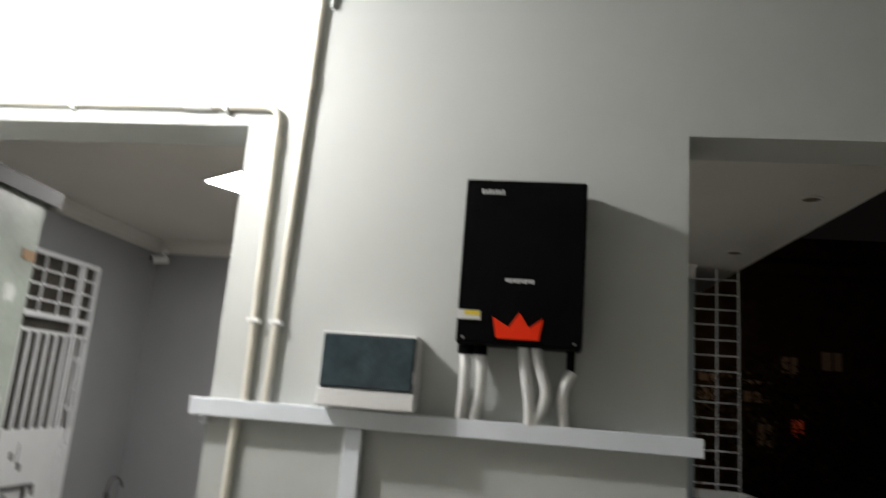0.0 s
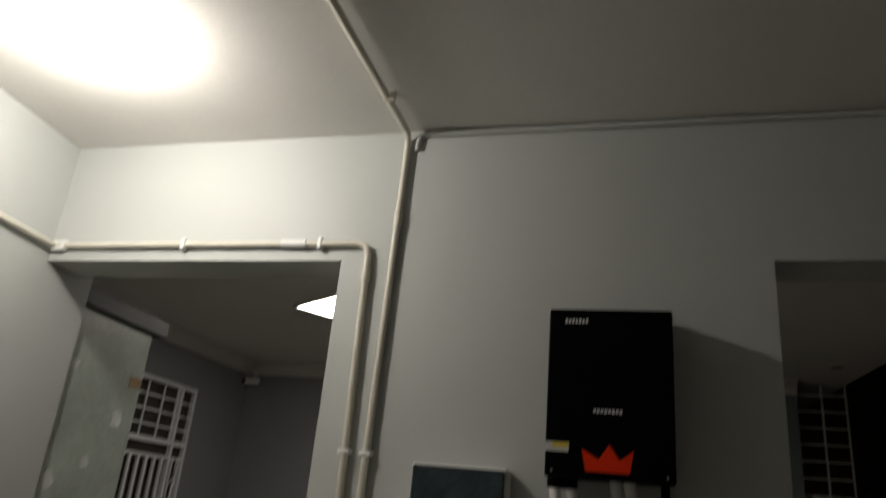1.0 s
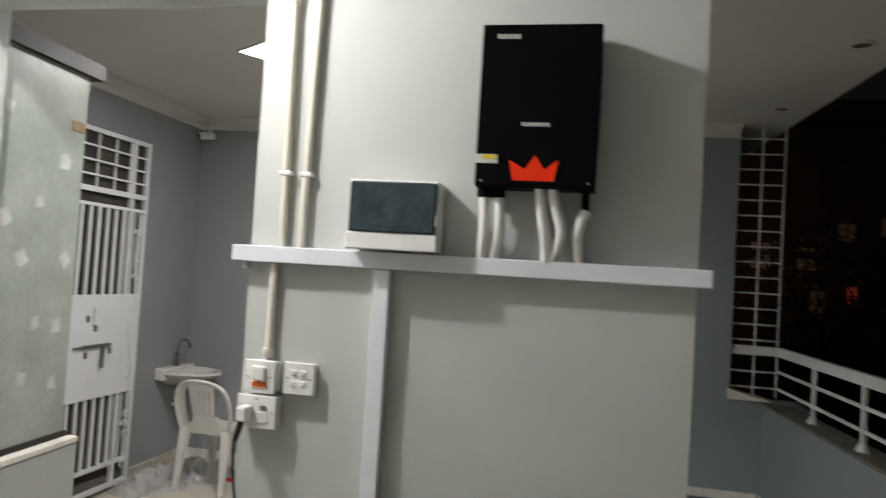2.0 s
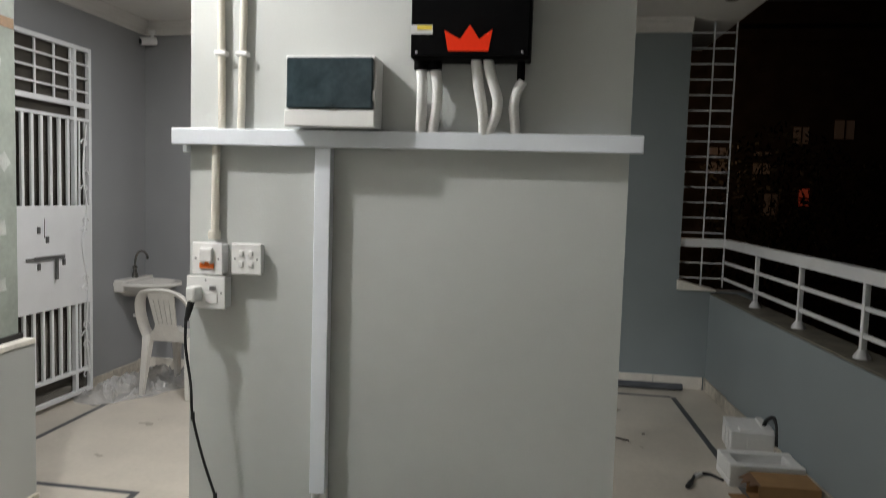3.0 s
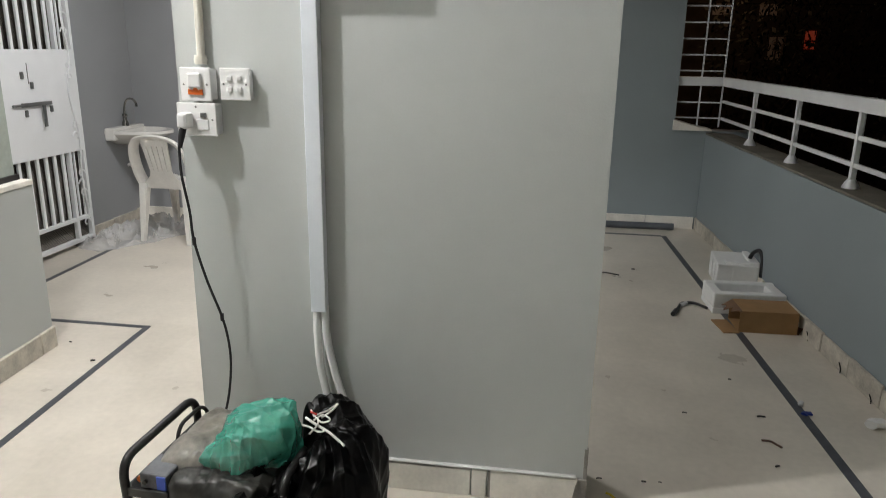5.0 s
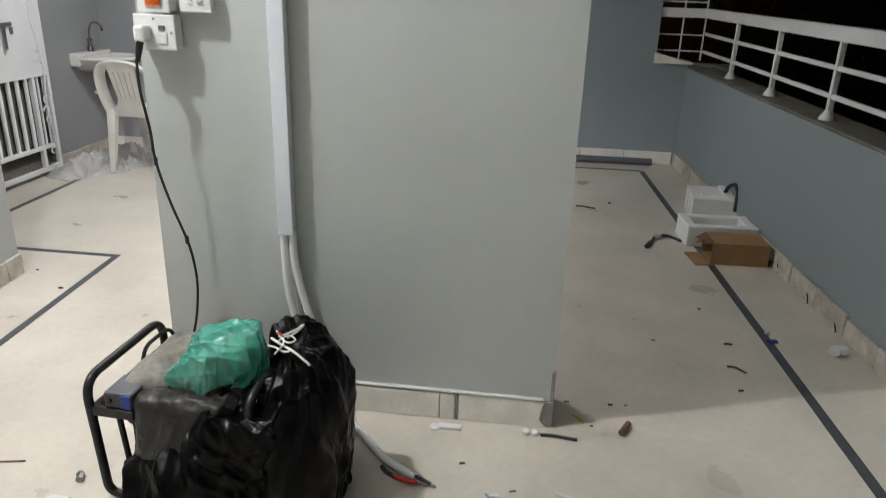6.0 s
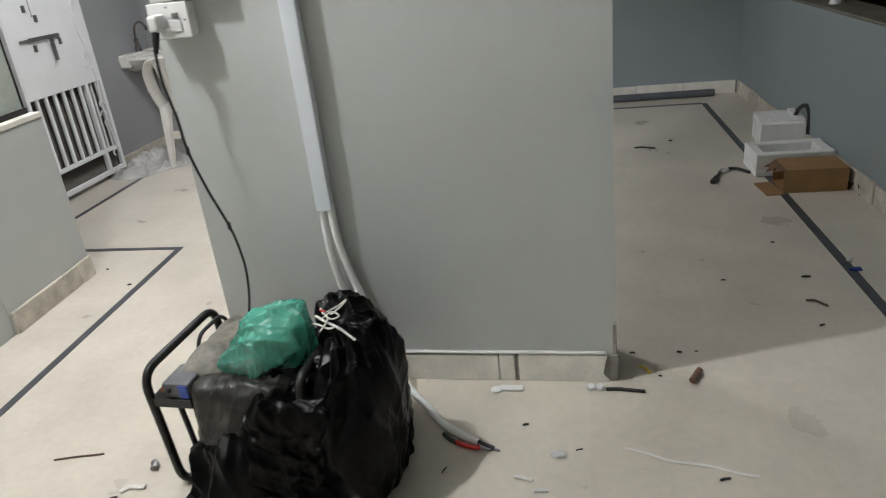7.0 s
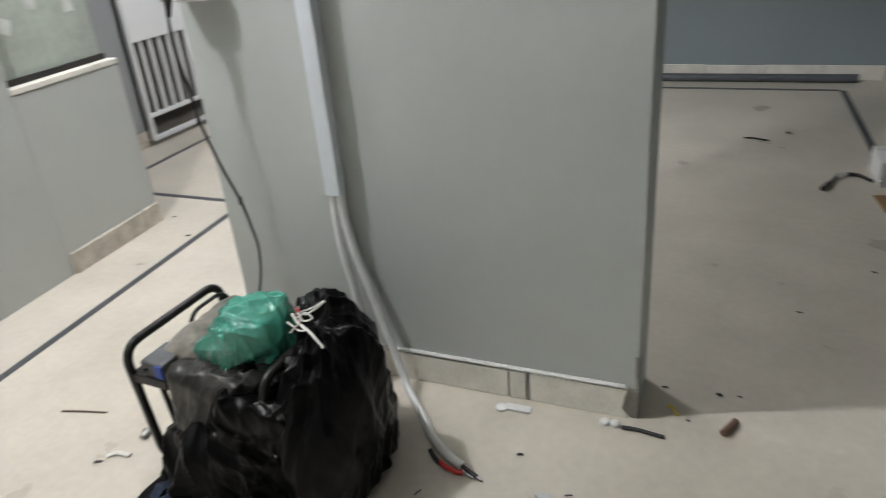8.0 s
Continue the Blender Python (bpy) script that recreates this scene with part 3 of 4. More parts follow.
    ob["label"] = "grey diamond wire mesh behind the bars"


def d_outline(w, d, n=20):
    """A basin's outline: flat at the wall (x = 0), round in front."""
    pts = [(0.0, -w), (d * 0.25, -w)]
    pts += [(d * 0.25 + d * 0.75 * math.cos(a), w * math.sin(a)) for a in [(-math.pi / 2) + math.pi * k / n for k in range(1, n)]]
    return pts + [(d * 0.25, w), (0.0, w)]


def make_basin(x, y, z):
    t = thing("washbasin", pose(x, y, z), "white ceramic washbasin on the wall", "washbasin")
    bm = bmesh.new()
    rings = []
    for w, d, x0, zz in ((0.06, 0.13, 0.0, -0.125), (0.12, 0.24, 0.0, -0.095), (0.195, 0.38, 0.0, -0.05), (0.215, 0.44, 0.0, -0.022), (0.212, 0.435, 0.0, 0.0), (0.185, 0.28, 0.10, 0.0), (0.17, 0.26, 0.11, -0.02), (0.11, 0.17, 0.14, -0.09), (0.03, 0.05, 0.18, -0.105)):
        rings.append([bm.verts.new((x0 + px, py, zz)) for px, py in d_outline(w, d)])
    for a, b in zip(rings, rings[1:]):
        for k in range(len(a)):
            bm.faces.new((a[k], a[(k + 1) % len(a)], b[(k + 1) % len(a)], b[k]))
    bm.faces.new(rings[0][::-1])
    bm.faces.new(rings[-1])
    part("bowl", bm, M_CERAMIC, t, smooth=True)
    part("splash_ledge", box(0.0, 0.085, -0.216, 0.216, -0.075, 0.022, bevel=0.012), M_CERAMIC, t)
    f = part("tap", lathe([(0.026, 0.0), (0.024, 0.03), (0.015, 0.05), (0.015, 0.075), (0.02, 0.08), (0.018, 0.095), (0.008, 0.1)], 14), M_CHROME, t, "stained chrome tap", at=pose(0.05, 0.0, 0.02), smooth=True)
    part("spout", tube(spline([(0, 0, 0.05), (0.005, 0, 0.15), (0.03, 0, 0.205), (0.075, 0, 0.215), (0.105, 0, 0.185), (0.11, 0, 0.155)], 5), 0.0085, 8), M_CHROME, f, smooth=True)
    part("wall_outlet", tube([(0.0, 0.06, -0.30), (0.03, 0.06, -0.30)], 0.014, 10), M_WHITE, t, "white outlet cap", smooth=True)


def make_chair(m):
    t = thing("plastic_chair", m, "white moulded plastic chair with slatted back", "chair")
    # seat
    bm = bmesh.new()
    n = 8
    grid = [[bm.verts.new(((i / n - 0.5) * (0.40 + 0.05 * j / n), -0.19 + 0.41 * j / n, 0.425 - 0.018 * (1 - (2 * i / n - 1) ** 2) + 0.012 * (j / n) - 0.02 * max(0, j / n - 0.85) / 0.15)) for i in range(n + 1)] for j in range(n + 1)]
    for j in range(n):
        for i in range(n):
            bm.faces.new((grid[j][i], grid[j][i + 1], grid[j + 1][i + 1], grid[j + 1][i]))
    ext = bmesh.ops.extrude_face_region(bm, geom=bm.faces[:])
    for v in ext["geom"]:
        if isinstance(v, bmesh.types.BMVert):
            v.co.z -= 0.022
    part("seat", bm, M_CHAIR, t, smooth=True)

    def back(u, z):
        """A point of the curved, raked back: u across, z up."""
        return Vector((u, -0.19 - 0.13 * (z - 0.42) / 0.40 + 0.35 * u * u, z))
    rim = [back(u, z) for u, z in ((-0.19, 0.405), (-0.215, 0.48), (-0.222, 0.58), (-0.20, 0.675), (-0.135, 0.730), (0.0, 0.748), (0.135, 0.730), (0.20, 0.675), (0.222, 0.58), (0.215, 0.48), (0.19, 0.405))]
    part("back_rim", tube(spline(rim, 5), 0.041, 10, flat=0.42), M_CHAIR, t, smooth=True)
    # fanned panel with four narrow slots
    edges = [-0.115]
    for k in range(5):
        edges += [edges[-1] + 0.0404, edges[-1] + 0.0404 + 0.0070]
    edges = edges[:-1]
    levels = (0.385, 0.435, 0.475, 0.51, 0.555, 0.60, 0.65, 0.69, 0.715, 0.735)
    bm = bmesh.new()
    rows = []
    for z in levels:
        k = 0.74 + 0.26 * (z - 0.43) / 0.30
        if z < 0.50:
            k += 0.85 * min(1.0, (0.50 - z) / 0.075) ** 1.5
        rows.append([bm.verts.new(back(e * k, z - 0.2 * (e * k) ** 2)) for e in edges])
    for j in range(len(levels) - 1):
        for i in range(len(edges) - 1):
            if i % 2 == 0 or not 3 <= j < 7:
                bm.faces.new((rows[j][i], rows[j][i + 1], rows[j + 1][i + 1], rows[j + 1][i]))
    ext = bmesh.ops.extrude_face_region(bm, geom=bm.faces[:])
    for v in ext["geom"]:
        if isinstance(v, bmesh.types.BMVert):
            v.co.y -= 0.013
    bmesh.ops.recalc_face_normals(bm, faces=bm.faces[:])
    part("back_panel", bm, M_CHAIR, t, "slotted white back panel")
    for s in (-1, 1):
        for y0, y1 in ((-0.18, -0.24), (0.19, 0.235)):
            x0, x1 = s * 0.185, s * 0.205
            bm = bmesh.new()
            lo, hi = [], []
            for dx, dy in ((-0.026, -0.026), (0.026, -0.026), (0.026, 0.026), (-0.026, 0.026)):
                hi.append(bm.verts.new((x0 + dx * 1.35, y0 + dy * 1.35, 0.42)))
                lo.append(bm.verts.new((x1 + dx * 0.7, y1 + dy * 0.7, 0.0)))
            bm.faces.new(lo[::-1])
            bm.faces.new(hi)
            for k in range(4):
                bm.faces.new((lo[k], lo[(k + 1) % 4], hi[(k + 1) % 4], hi[k]))
            bmesh.ops.bevel(bm, geom=bm.edges[:], offset=0.006, segments=2, affect="EDGES")
            part("leg", bm, M_CHAIR, t, smooth=True)


def crumple(w, d, h, nx, ny, seed, fade=True):
    """A crumpled sheet lying on the floor."""
    bm = bmesh.new()
    rows = []
    for j in range(ny + 1):
        row = []
        for i in range(nx + 1):
            u, v = i / nx - 0.5, j / ny - 0.5
            p = Vector((u * w, v * d, 0))
            q = Vector((u * w * 9 + seed, v * d * 9, seed * 1.7))
            r = 1 - abs(noise.noise(q + noise.noise_vector(q * 0.5) * 0.6)) * 3.2
            e = max(0.0, 1 - (2 * u) ** 4) * max(0.0, 1 - (2 * v) ** 4) if fade else 1
            z = h * e * (0.25 + 0.5 * max(0, r) ** 2 + 0.35 * noise.noise(q * 0.45))
            off = noise.noise_vector(q * 0.7) * 0.06
            row.append(bm.verts.new((p.x + off.x, p.y + off.y, max(0.003, z))))
        rows.append(row)
    for j in range(ny):
        for i in range(nx):
            bm.faces.new((rows[j][i], rows[j][i + 1], rows[j + 1][i + 1], rows[j + 1][i]))
    return bm


def make_cornice(name, pts, top=CEIL):
    """White coving along the top of a wall, from point to point; the room lies to its right."""
    a, b = Vector(pts[0]), Vector(pts[1])
    d = (b - a).normalized()
    n = Vector((d.y, -d.x, 0))
    prof = [(0.0, 0.0), (0.09, 0.0), (0.085, -0.015), (0.05, -0.035), (0.028, -0.065), (0.022, -0.095), (0.0, -0.10)]
    bm = bmesh.new()
    rings = [[bm.verts.new(p + n * (u + 0.001) + Vector((0, 0, top - 0.002 + w))) for u, w in prof] for p in (a, b)]
    for k in range(len(prof)):
        m = (k + 1) % len(prof)
        bm.faces.new((rings[0][k], rings[0][m], rings[1][m], rings[1][k]))
    bm.faces.new(rings[0])
    bm.faces.new(rings[1][::-1])
    structure(name, bm, M_CEIL, "white plaster coving under the ceiling", "cornice")


def make_camera_dome(x, y, z):
    t = thing("security_camera", pose(x, y, z, 0, 0, -40), "small white security camera under the coving", "camera")
    part("mount", lathe([(0.03, 0.0), (0.03, -0.02), (0.012, -0.03), (0.012, -0.06)], 12), M_WHITE, t, smooth=True)
    part("housing", tube([(0, 0.03, -0.075), (0, -0.09, -0.095)], 0.032, 14), M_WHITE, t, smooth=True)
    part("lens", tube([(0, -0.088, -0.0945), (0, -0.096, -0.096)], 0.024, 14), M_SMOKE, t, "dark lens", smooth=True)


make_glass_panel()
make_door()
make_basin(-2.26, 3.225, 0.775)
make_chair(pose(-1.620, 2.905, 0, 0, 0, -4) @ Matrix.Diagonal((0.92, 0.95, 1.06, 1.0)))
make_cornice("trim_west", ((-2.26, 0.0, 0), (-2.26, 3.45, 0)), LOW)
make_cornice("trim_north", ((-2.26, 3.45, 0), (0.2, 3.45, 0)), LOW)
make_cornice("trim_north_right", ((0.4, 4.0, 0), (2.14, 4.0, 0)))
make_camera_dome(-2.13, 3.34, LOW - 0.09)
solid("plastic_sheet", crumple(0.95, 0.42, 0.16, 70, 34, 3.0), M_POLY, "crumpled clear plastic sheet on the floor by the door", "plastic sheet", pose(-1.93, 2.86, 0, 0, 0, 62), smooth=False)
solid("plastic_bag", crumple(0.30, 0.26, 0.24, 30, 26, 8.0), M_POLY, "crumpled clear plastic bag on the floor under the basin", "plastic bag", pose(-1.78, 3.16, 0), smooth=False)
solid("rag", crumple(0.14, 0.10, 0.05, 14, 12, 5.0), M_RED, "small red rag on the floor behind the chair", "rag", pose(-1.62, 3.06, 0), smooth=True)


# ---- balcony side ----
M_CAP = material("stained cement ledge", (0.195, 0.182, 0.145), 0.8, vary=0.25, scale=7, fine=80, bump=0.25)
M_FOAM = material("white packing foam", (0.80, 0.80, 0.79), 0.75, vary=0.03, scale=30, fine=220, bump=0.15)
M_CARD = material("brown cardboard", (0.34, 0.195, 0.082), 0.75, vary=0.12, scale=12, fine=160, bump=0.06)
M_CARDIN = material("dark torn cardboard", (0.16, 0.09, 0.05), 0.85, vary=0.2, scale=12, fine=160, bump=0.06)
M_PIPE = material("grey plastic pipe", (0.10, 0.11, 0.125), 0.45, vary=0.15, scale=10, bump=0.03)
M_HOLE = material("unlit lamp recess", (0.14, 0.09, 0.06), 0.6, vary=0.2, bump=0.02)
M_NIGHT = material("dark plaster of a far house", (0.10, 0.08, 0.065), 0.9, vary=0.3, scale=2, bump=0.2)
M_LEAF = material("dark foliage", (0.02, 0.025, 0.012), 0.7, vary=0.5, scale=3, bump=0.1)
M_GLOW = glowing("far orange window", (1.0, 0.055, 0.008), 0.022)
M_DIM = glowing("far dim window", (1.0, 0.36, 0.14), 0.0007)


def make_railing():
    t = thing("balcony_railing", RAILS, "white painted steel railing on the parapet", "railing")
    x = 0.095
    part("top_rail", box(x - 0.025, x + 0.025, -3.9, 4.06, 1.175, 1.245, bevel=0.004), M_STEELW, t)
    for z in (0.919, 1.053):
        part("mid_rail", box(x - 0.009, x + 0.009, -3.9, 4.06, z - 0.0115, z + 0.0115, bevel=0.003), M_STEELW, t)
    for k in range(9):
        y = 3.26 - k * 0.81
        p = part("post", box(x - 0.014, x + 0.014, y - 0.014, y + 0.014, 0.806, 1.176, bevel=0.003), M_STEELW, t)
        bm = lathe([(0.042, 0.805), (0.038, 0.818), (0.020, 0.850)], 12, centre=(x, y, 0))
        part("base_flange", bm, M_STEELW, p, smooth=True)


def make_corner_grille():
    t = thing("corner_grille", pose(0, 4.06, 0), "white steel bar grille from ledge to ceiling at the balcony corner", "grille")
    part("cross_rail", box(2.145, 2.49, -0.025, 0.025, 1.175, 1.245, bevel=0.003), M_STEELW, t)
    for x in (2.325, 2.495):
        part("upright", box(x - 0.006, x + 0.006, -0.006, 0.006, 0.85, CEIL - 0.003), M_STEELW, t)
    for k in range(17):
        z = 0.92 + k * 0.124
        if abs(z - 1.21) > 0.05:
            part("crossbar", box(2.142, 2.50, -0.005, 0.005, z - 0.005, z + 0.005), M_STEELW, t)


def make_foam_tray(m):
    w, d, h = 0.40, 0.25, 0.125
    bm = box(0, w, 0, d, 0, 0.035, bevel=0.006)
    box(0, w, 0, 0.05, 0.033, h, bevel=0.008, into=bm)
    box(0, w, d - 0.05, d, 0.033, h, bevel=0.008, into=bm)
    box(0, 0.055, 0.045, d - 0.045, 0.033, h - 0.004, bevel=0.008, into=bm)
    box(w - 0.06, w, 0.045, d - 0.045, 0.033, h - 0.004, bevel=0.008, into=bm)
    solid("foam_tray", bm, M_FOAM, "white packing foam tray beside the cardboard box", "packing foam", m)


def make_foam_block(m):
    w, d, h = 0.25, 0.32, 0.16
    bm = box(0.09, w, 0, d, 0, h, bevel=0.008)
    for y0, y1 in ((0.0, 0.07), (0.115, 0.185), (0.23, 0.32)):
        box(0.0, 0.10, y0, y1, 0, h - 0.004, bevel=0.008, into=bm)
    box(0.0, 0.10, 0, d, h - 0.026, h - 0.002, bevel=0.006, into=bm)
    box(0.05, w - 0.04, 0.02, 0.08, h - 0.01, h + 0.012, bevel=0.006, into=bm)
    box(w - 0.06, w, 0.02, d - 0.02, h - 0.01, h + 0.016, bevel=0.006, into=bm)
    solid("foam_block", bm, M_FOAM, "white packing foam block with slots on the floor", "packing foam", m)


def make_carton(m):
    t = thing("cardboard_box", m, "torn brown cardboard box on the floor by the parapet", "box")
    w, d, h, k = 0.30, 0.20, 0.115, 0.005
    part("bottom", box(0, w, 0, d, 0.0, k), M_CARD, t)
    part("front_side", box(0, w, 0, k, k, h), M_CARD, t)
    part("back_side", box(0, w, d - k, d, k, h), M_CARD, t)
    part("end_side", box(w - k, w, k, d - k, k, h), M_CARD, t)
    part("lid", box(0.01, w, 0.0, d, h, h + k), M_CARD, t, "brown lid flap with torn edge")
    bm = bmesh.new()
    pts = [(0.012, 0.0), (0.012, 0.2), (-0.05, 0.18), (-0.03, 0.15), (-0.06, 0.11), (-0.015, 0.09), (-0.035, 0.05), (-0.005, 0.03)]
    lo = [bm.verts.new((x, y, h + 0.001 - 0.5 * (0.012 - x))) for x, y in pts]
    hi = [bm.verts.new(v.co + Vector((0, 0, 0.004))) for v in lo]
    bm.faces.new(lo[::-1])
    bm.faces.new(hi)
    for i in range(len(lo)):
        j = (i + 1) % len(lo)
        bm.faces.new((lo[i], lo[j], hi[j], hi[i]))
    part("torn_edge", bm, M_CARDIN, t, "torn dark cardboard edge")
    part("floor_flap", box(-0.085, 0.0, -0.02, 0.17, 0.0, 0.006), M_CARD, t, at=pose(0, 0, 0, 0, 0, 6))
    part("end_flap", box(0, 0.004, 0, 0.19, 0, 0.10), M_CARDIN, t, at=pose(w + 0.004, 0.0, 0.0, 0, 28, -8))


def make_downlight(x, y):
    t = thing("downlight", pose(x, y, CEIL), "small unlit round recess in the ceiling", "downlight", group="ceiling recesses")
    part("ring", lathe([(0.062, 0.0), (0.062, -0.006), (0.05, -0.009), (0.046, -0.004)], 24), M_CEIL, t, smooth=True)
    part("recess", lathe([(0.047, -0.0045), (0.02, -0.0095)], 20), M_HOLE, t, "dark brownish recess")


solid("parapet_ledge", box(0.001, 0.215, -4.0, 4.12, 0.792, 0.806, bevel=0.004), M_CAP, "stained cement ledge on the parapet", "ledge", RIGHT, kind="structure")
solid("corner_ledge", prism([(2.125, 0.823), (2.43, 0.823), (2.43, 0.835), (2.30, 0.858), (2.125, 0.905)], 3.97, 4.17), M_SKIRT, "pale stone ledge at the balcony corner", "ledge", kind="structure")
make_railing()
make_corner_grille()
make_foam_tray(pose(2.105, 1.93, 0, 0, 0, 3))
make_foam_block(pose(2.225, 2.42, 0, 0, 0, -4))
make_carton(pose(2.185, 1.665, 0, 0, 0, 2))
make_downlight(2.35, 2.03)
make_downlight(2.30, 3.42)
solid("black_hose", tube(spline([(2.478, 2.38, 0.01), (2.485, 2.40, 0.10), (2.487, 2.42, 0.20), (2.475, 2.46, 0.245), (2.45, 2.50, 0.22), (2.44, 2.53, 0.17), (2.44, 2.54, 0.16)], 6), 0.0125, 10), M_CORD, "black hose looped up beside the foam", "hose", smooth=True)
g = thing("black_cable", pose(0, 0, 0), "short black cable with plug on the floor", "cable")
part("wire", tube(spline([(2.09, 1.99, 0.01), (2.03, 2.06, 0.012), (1.96, 2.05, 0.010), (1.925, 1.97, 0.010), (1.90, 1.90, 0.009)], 6), 0.0085, 8), M_CORD, g, smooth=True)
part("plug", tube([(1.905, 1.915, 0.013), (1.875, 1.845, 0.013)], 0.014, 10), M_CORD, g, smooth=True)
part("tape", tube([(1.945, 2.01, 0.011), (1.985, 2.055, 0.012)], 0.011, 8), M_PRINT, g, "clear tape", smooth=True)
solid("drain_pipe", tube([(0.5, 3.885, 0.03), (2.20, 3.915, 0.03)], 0.029, 14), M_PIPE, "dark grey plastic pipe lying along the back wall", "pipe", smooth=True)

# night outside
structure("ground", box(-60, 60, -60, 60, -3.6, -3.5), M_NIGHT, "dark ground below the balcony", "ground")


def make_tree(m, height, spread, seed):
    r = random.Random(seed)
    t = thing("tree", m, "dark leafy tree beyond the balcony at night", "tree")
    part("trunk", tube([(0, 0, 0), (0.06, 0.05, height * 0.3), (-0.05, 0.08, height * 0.55), (0.1, 0, height * 0.8)], [0.17, 0.14, 0.1, 0.04], 9), M_NIGHT, t, smooth=True)
    for k in range(6):
        a = k * 1.1 + r.random()
        z0 = height * r.uniform(0.35, 0.6)
        part("limb", tube([(0, 0, z0), (spread * 0.3 * math.cos(a), spread * 0.3 * math.sin(a), z0 + 0.5), (spread * 0.7 * math.cos(a), spread * 0.7 * math.sin(a), z0 + 1.2)], [0.06, 0.045, 0.015], 7), M_NIGHT, t, smooth=True)
    bm = bmesh.new()
    for k in range(2400):
        a, q = r.uniform(0, 6.283), r.random() ** 0.5
        c = Vector((spread * q * math.cos(a), spread * q * math.sin(a), height * r.uniform(0.45, 1.05) - 0.9 * q * q))
        ax = Vector((r.uniform(-1, 1), r.uniform(-1, 1), r.uniform(-1, 1))).normalized()
        bx = ax.orthogonal().normalized()
        s = r.uniform(0.05, 0.11)
        v = [bm.verts.new(c + ax * s), bm.verts.new(c + bx * s * 0.45), bm.verts.new(c - ax * s), bm.verts.new(c - bx * s * 0.45)]
        bm.faces.new(v)
    part("crown", bm, M_LEAF, t)


make_tree(pose(6.2, 15.5, -3.5), 6.6, 1.7, 2)
make_tree(pose(8.9, 13.0, -3.5), 6.4, 1.8, 5)
make_tree(pose(12.5, 12.0, -3.5), 6.8, 2.1, 9)
h = thing("far_house", pose(5.0, 19.0, -3.5), "dark neighbouring house with one orange lit window", "house")
part("wall", box(-3.2, 9, 0, 6, 0, 9.5), M_NIGHT, h)
part("roof", box(-3.5, 9.3, -0.3, 6.3, 9.5, 9.8), M_NIGHT, h)
part("parapet", box(-3.2, 9, -0.05, 0.15, 9.8, 10.6), M_NIGHT, h)
for k, z in ((0, 3.0), (1, 6.2)):
    part("floor_band", box(-3.2, 9, -0.12, 0.0, z, z + 0.2), M_NIGHT, h)
w = part("window", box(2.80, 3.06, -0.04, -0.005, 5.05, 5.52), M_GLOW, h, "orange lit window")
part("window_bar", box(2.92, 2.94, -0.07, -0.042, 5.05, 5.36), M_NIGHT, w)
part("window_bar", box(2.80, 3.06, -0.07, -0.042, 5.24, 5.28), M_NIGHT, w)
for x0, z0, wd, ht in ((0.35, 5.9, 0.5, 0.7), (1.55, 5.9, 0.45, 0.6), (2.55, 6.75, 0.4, 0.45), (1.9, 4.75, 0.35, 0.6), (3.6, 6.9, 0.5, 0.5)):
    w = part("window", box(x0, x0 + wd, -0.04, -0.005, z0, z0 + ht), M_DIM, h, "dim brown lit window")
    part("window_bar", box(x0 + wd * 0.48, x0 + wd * 0.54, -0.07, -0.042, z0, z0 + ht), M_NIGHT, w)
# added fill light for the house and trees, with no visible source
lamp = new("night_fill", bpy.data.lights.new("night_fill", "POINT"))
lamp.data.energy, lamp.data.color, lamp.data.shadow_soft_size = 7, (1.0, 0.55, 0.28), 0.15
lamp.location = (4.2, 15.0, 3.4)


# ---- generator and sacks ----
M_TARP = material("black plastic sheeting", (0.0012, 0.0011, 0.0011), 0.31, vary=0.4, scale=12, fine=60, bump=0.04, bump_scale=22, tint=(0.0003, 0.0003, 0.0003), spec=0.13, bump_ridged=True)
M_DUSTY = material("dusty grey plastic", (0.034, 0.032, 0.029), 0.38, vary=0.5, scale=13, fine=70, bump=0.20, bump_scale=15, tint=(0.004, 0.004, 0.0035), spec=0.35, bump_ridged=True)
M_TANK = material("dusty pale tank cover", (0.24, 0.22, 0.19), 0.34, vary=0.4, scale=14, fine=60, bump=0.3, bump_scale=12, bump_ridged=True)
M_GREEN = material("green plastic bag", (0.085, 0.50, 0.375), 0.27, vary=0.16, scale=9, fine=60, bump=0.22, bump_scale=16, alpha=0.64, bump_ridged=True)
M_LUMP = material("pale goods in the bag", (0.35, 0.50, 0.36), 0.4, vary=0.2, bump=0.05)
M_BLUEFILM = material("blue film", (0.02, 0.07, 0.42), 0.4, vary=0.2, bump=0.03)
M_NAVY = material("dark blue cloth", (0.035, 0.055, 0.10), 0.75, vary=0.3, scale=20, bump=0.3)
M_FRAME = material("worn black tube", (0.022, 0.021, 0.02), 0.38, metal=0.3, vary=0.6, scale=40, fine=200, bump=0.08)
M_STRING = material("white string", (0.72, 0.70, 0.66), 0.7, vary=0.1, bump=0.1)
M_PANELBOX = material("grey dusty plastic", (0.105, 0.108, 0.118), 0.5, vary=0.25, scale=14, bump=0.1)
M_RUST = material("rusty engine metal", (0.10, 0.07, 0.05), 0.6, metal=0.5, vary=0.5, scale=30, bump=0.25)


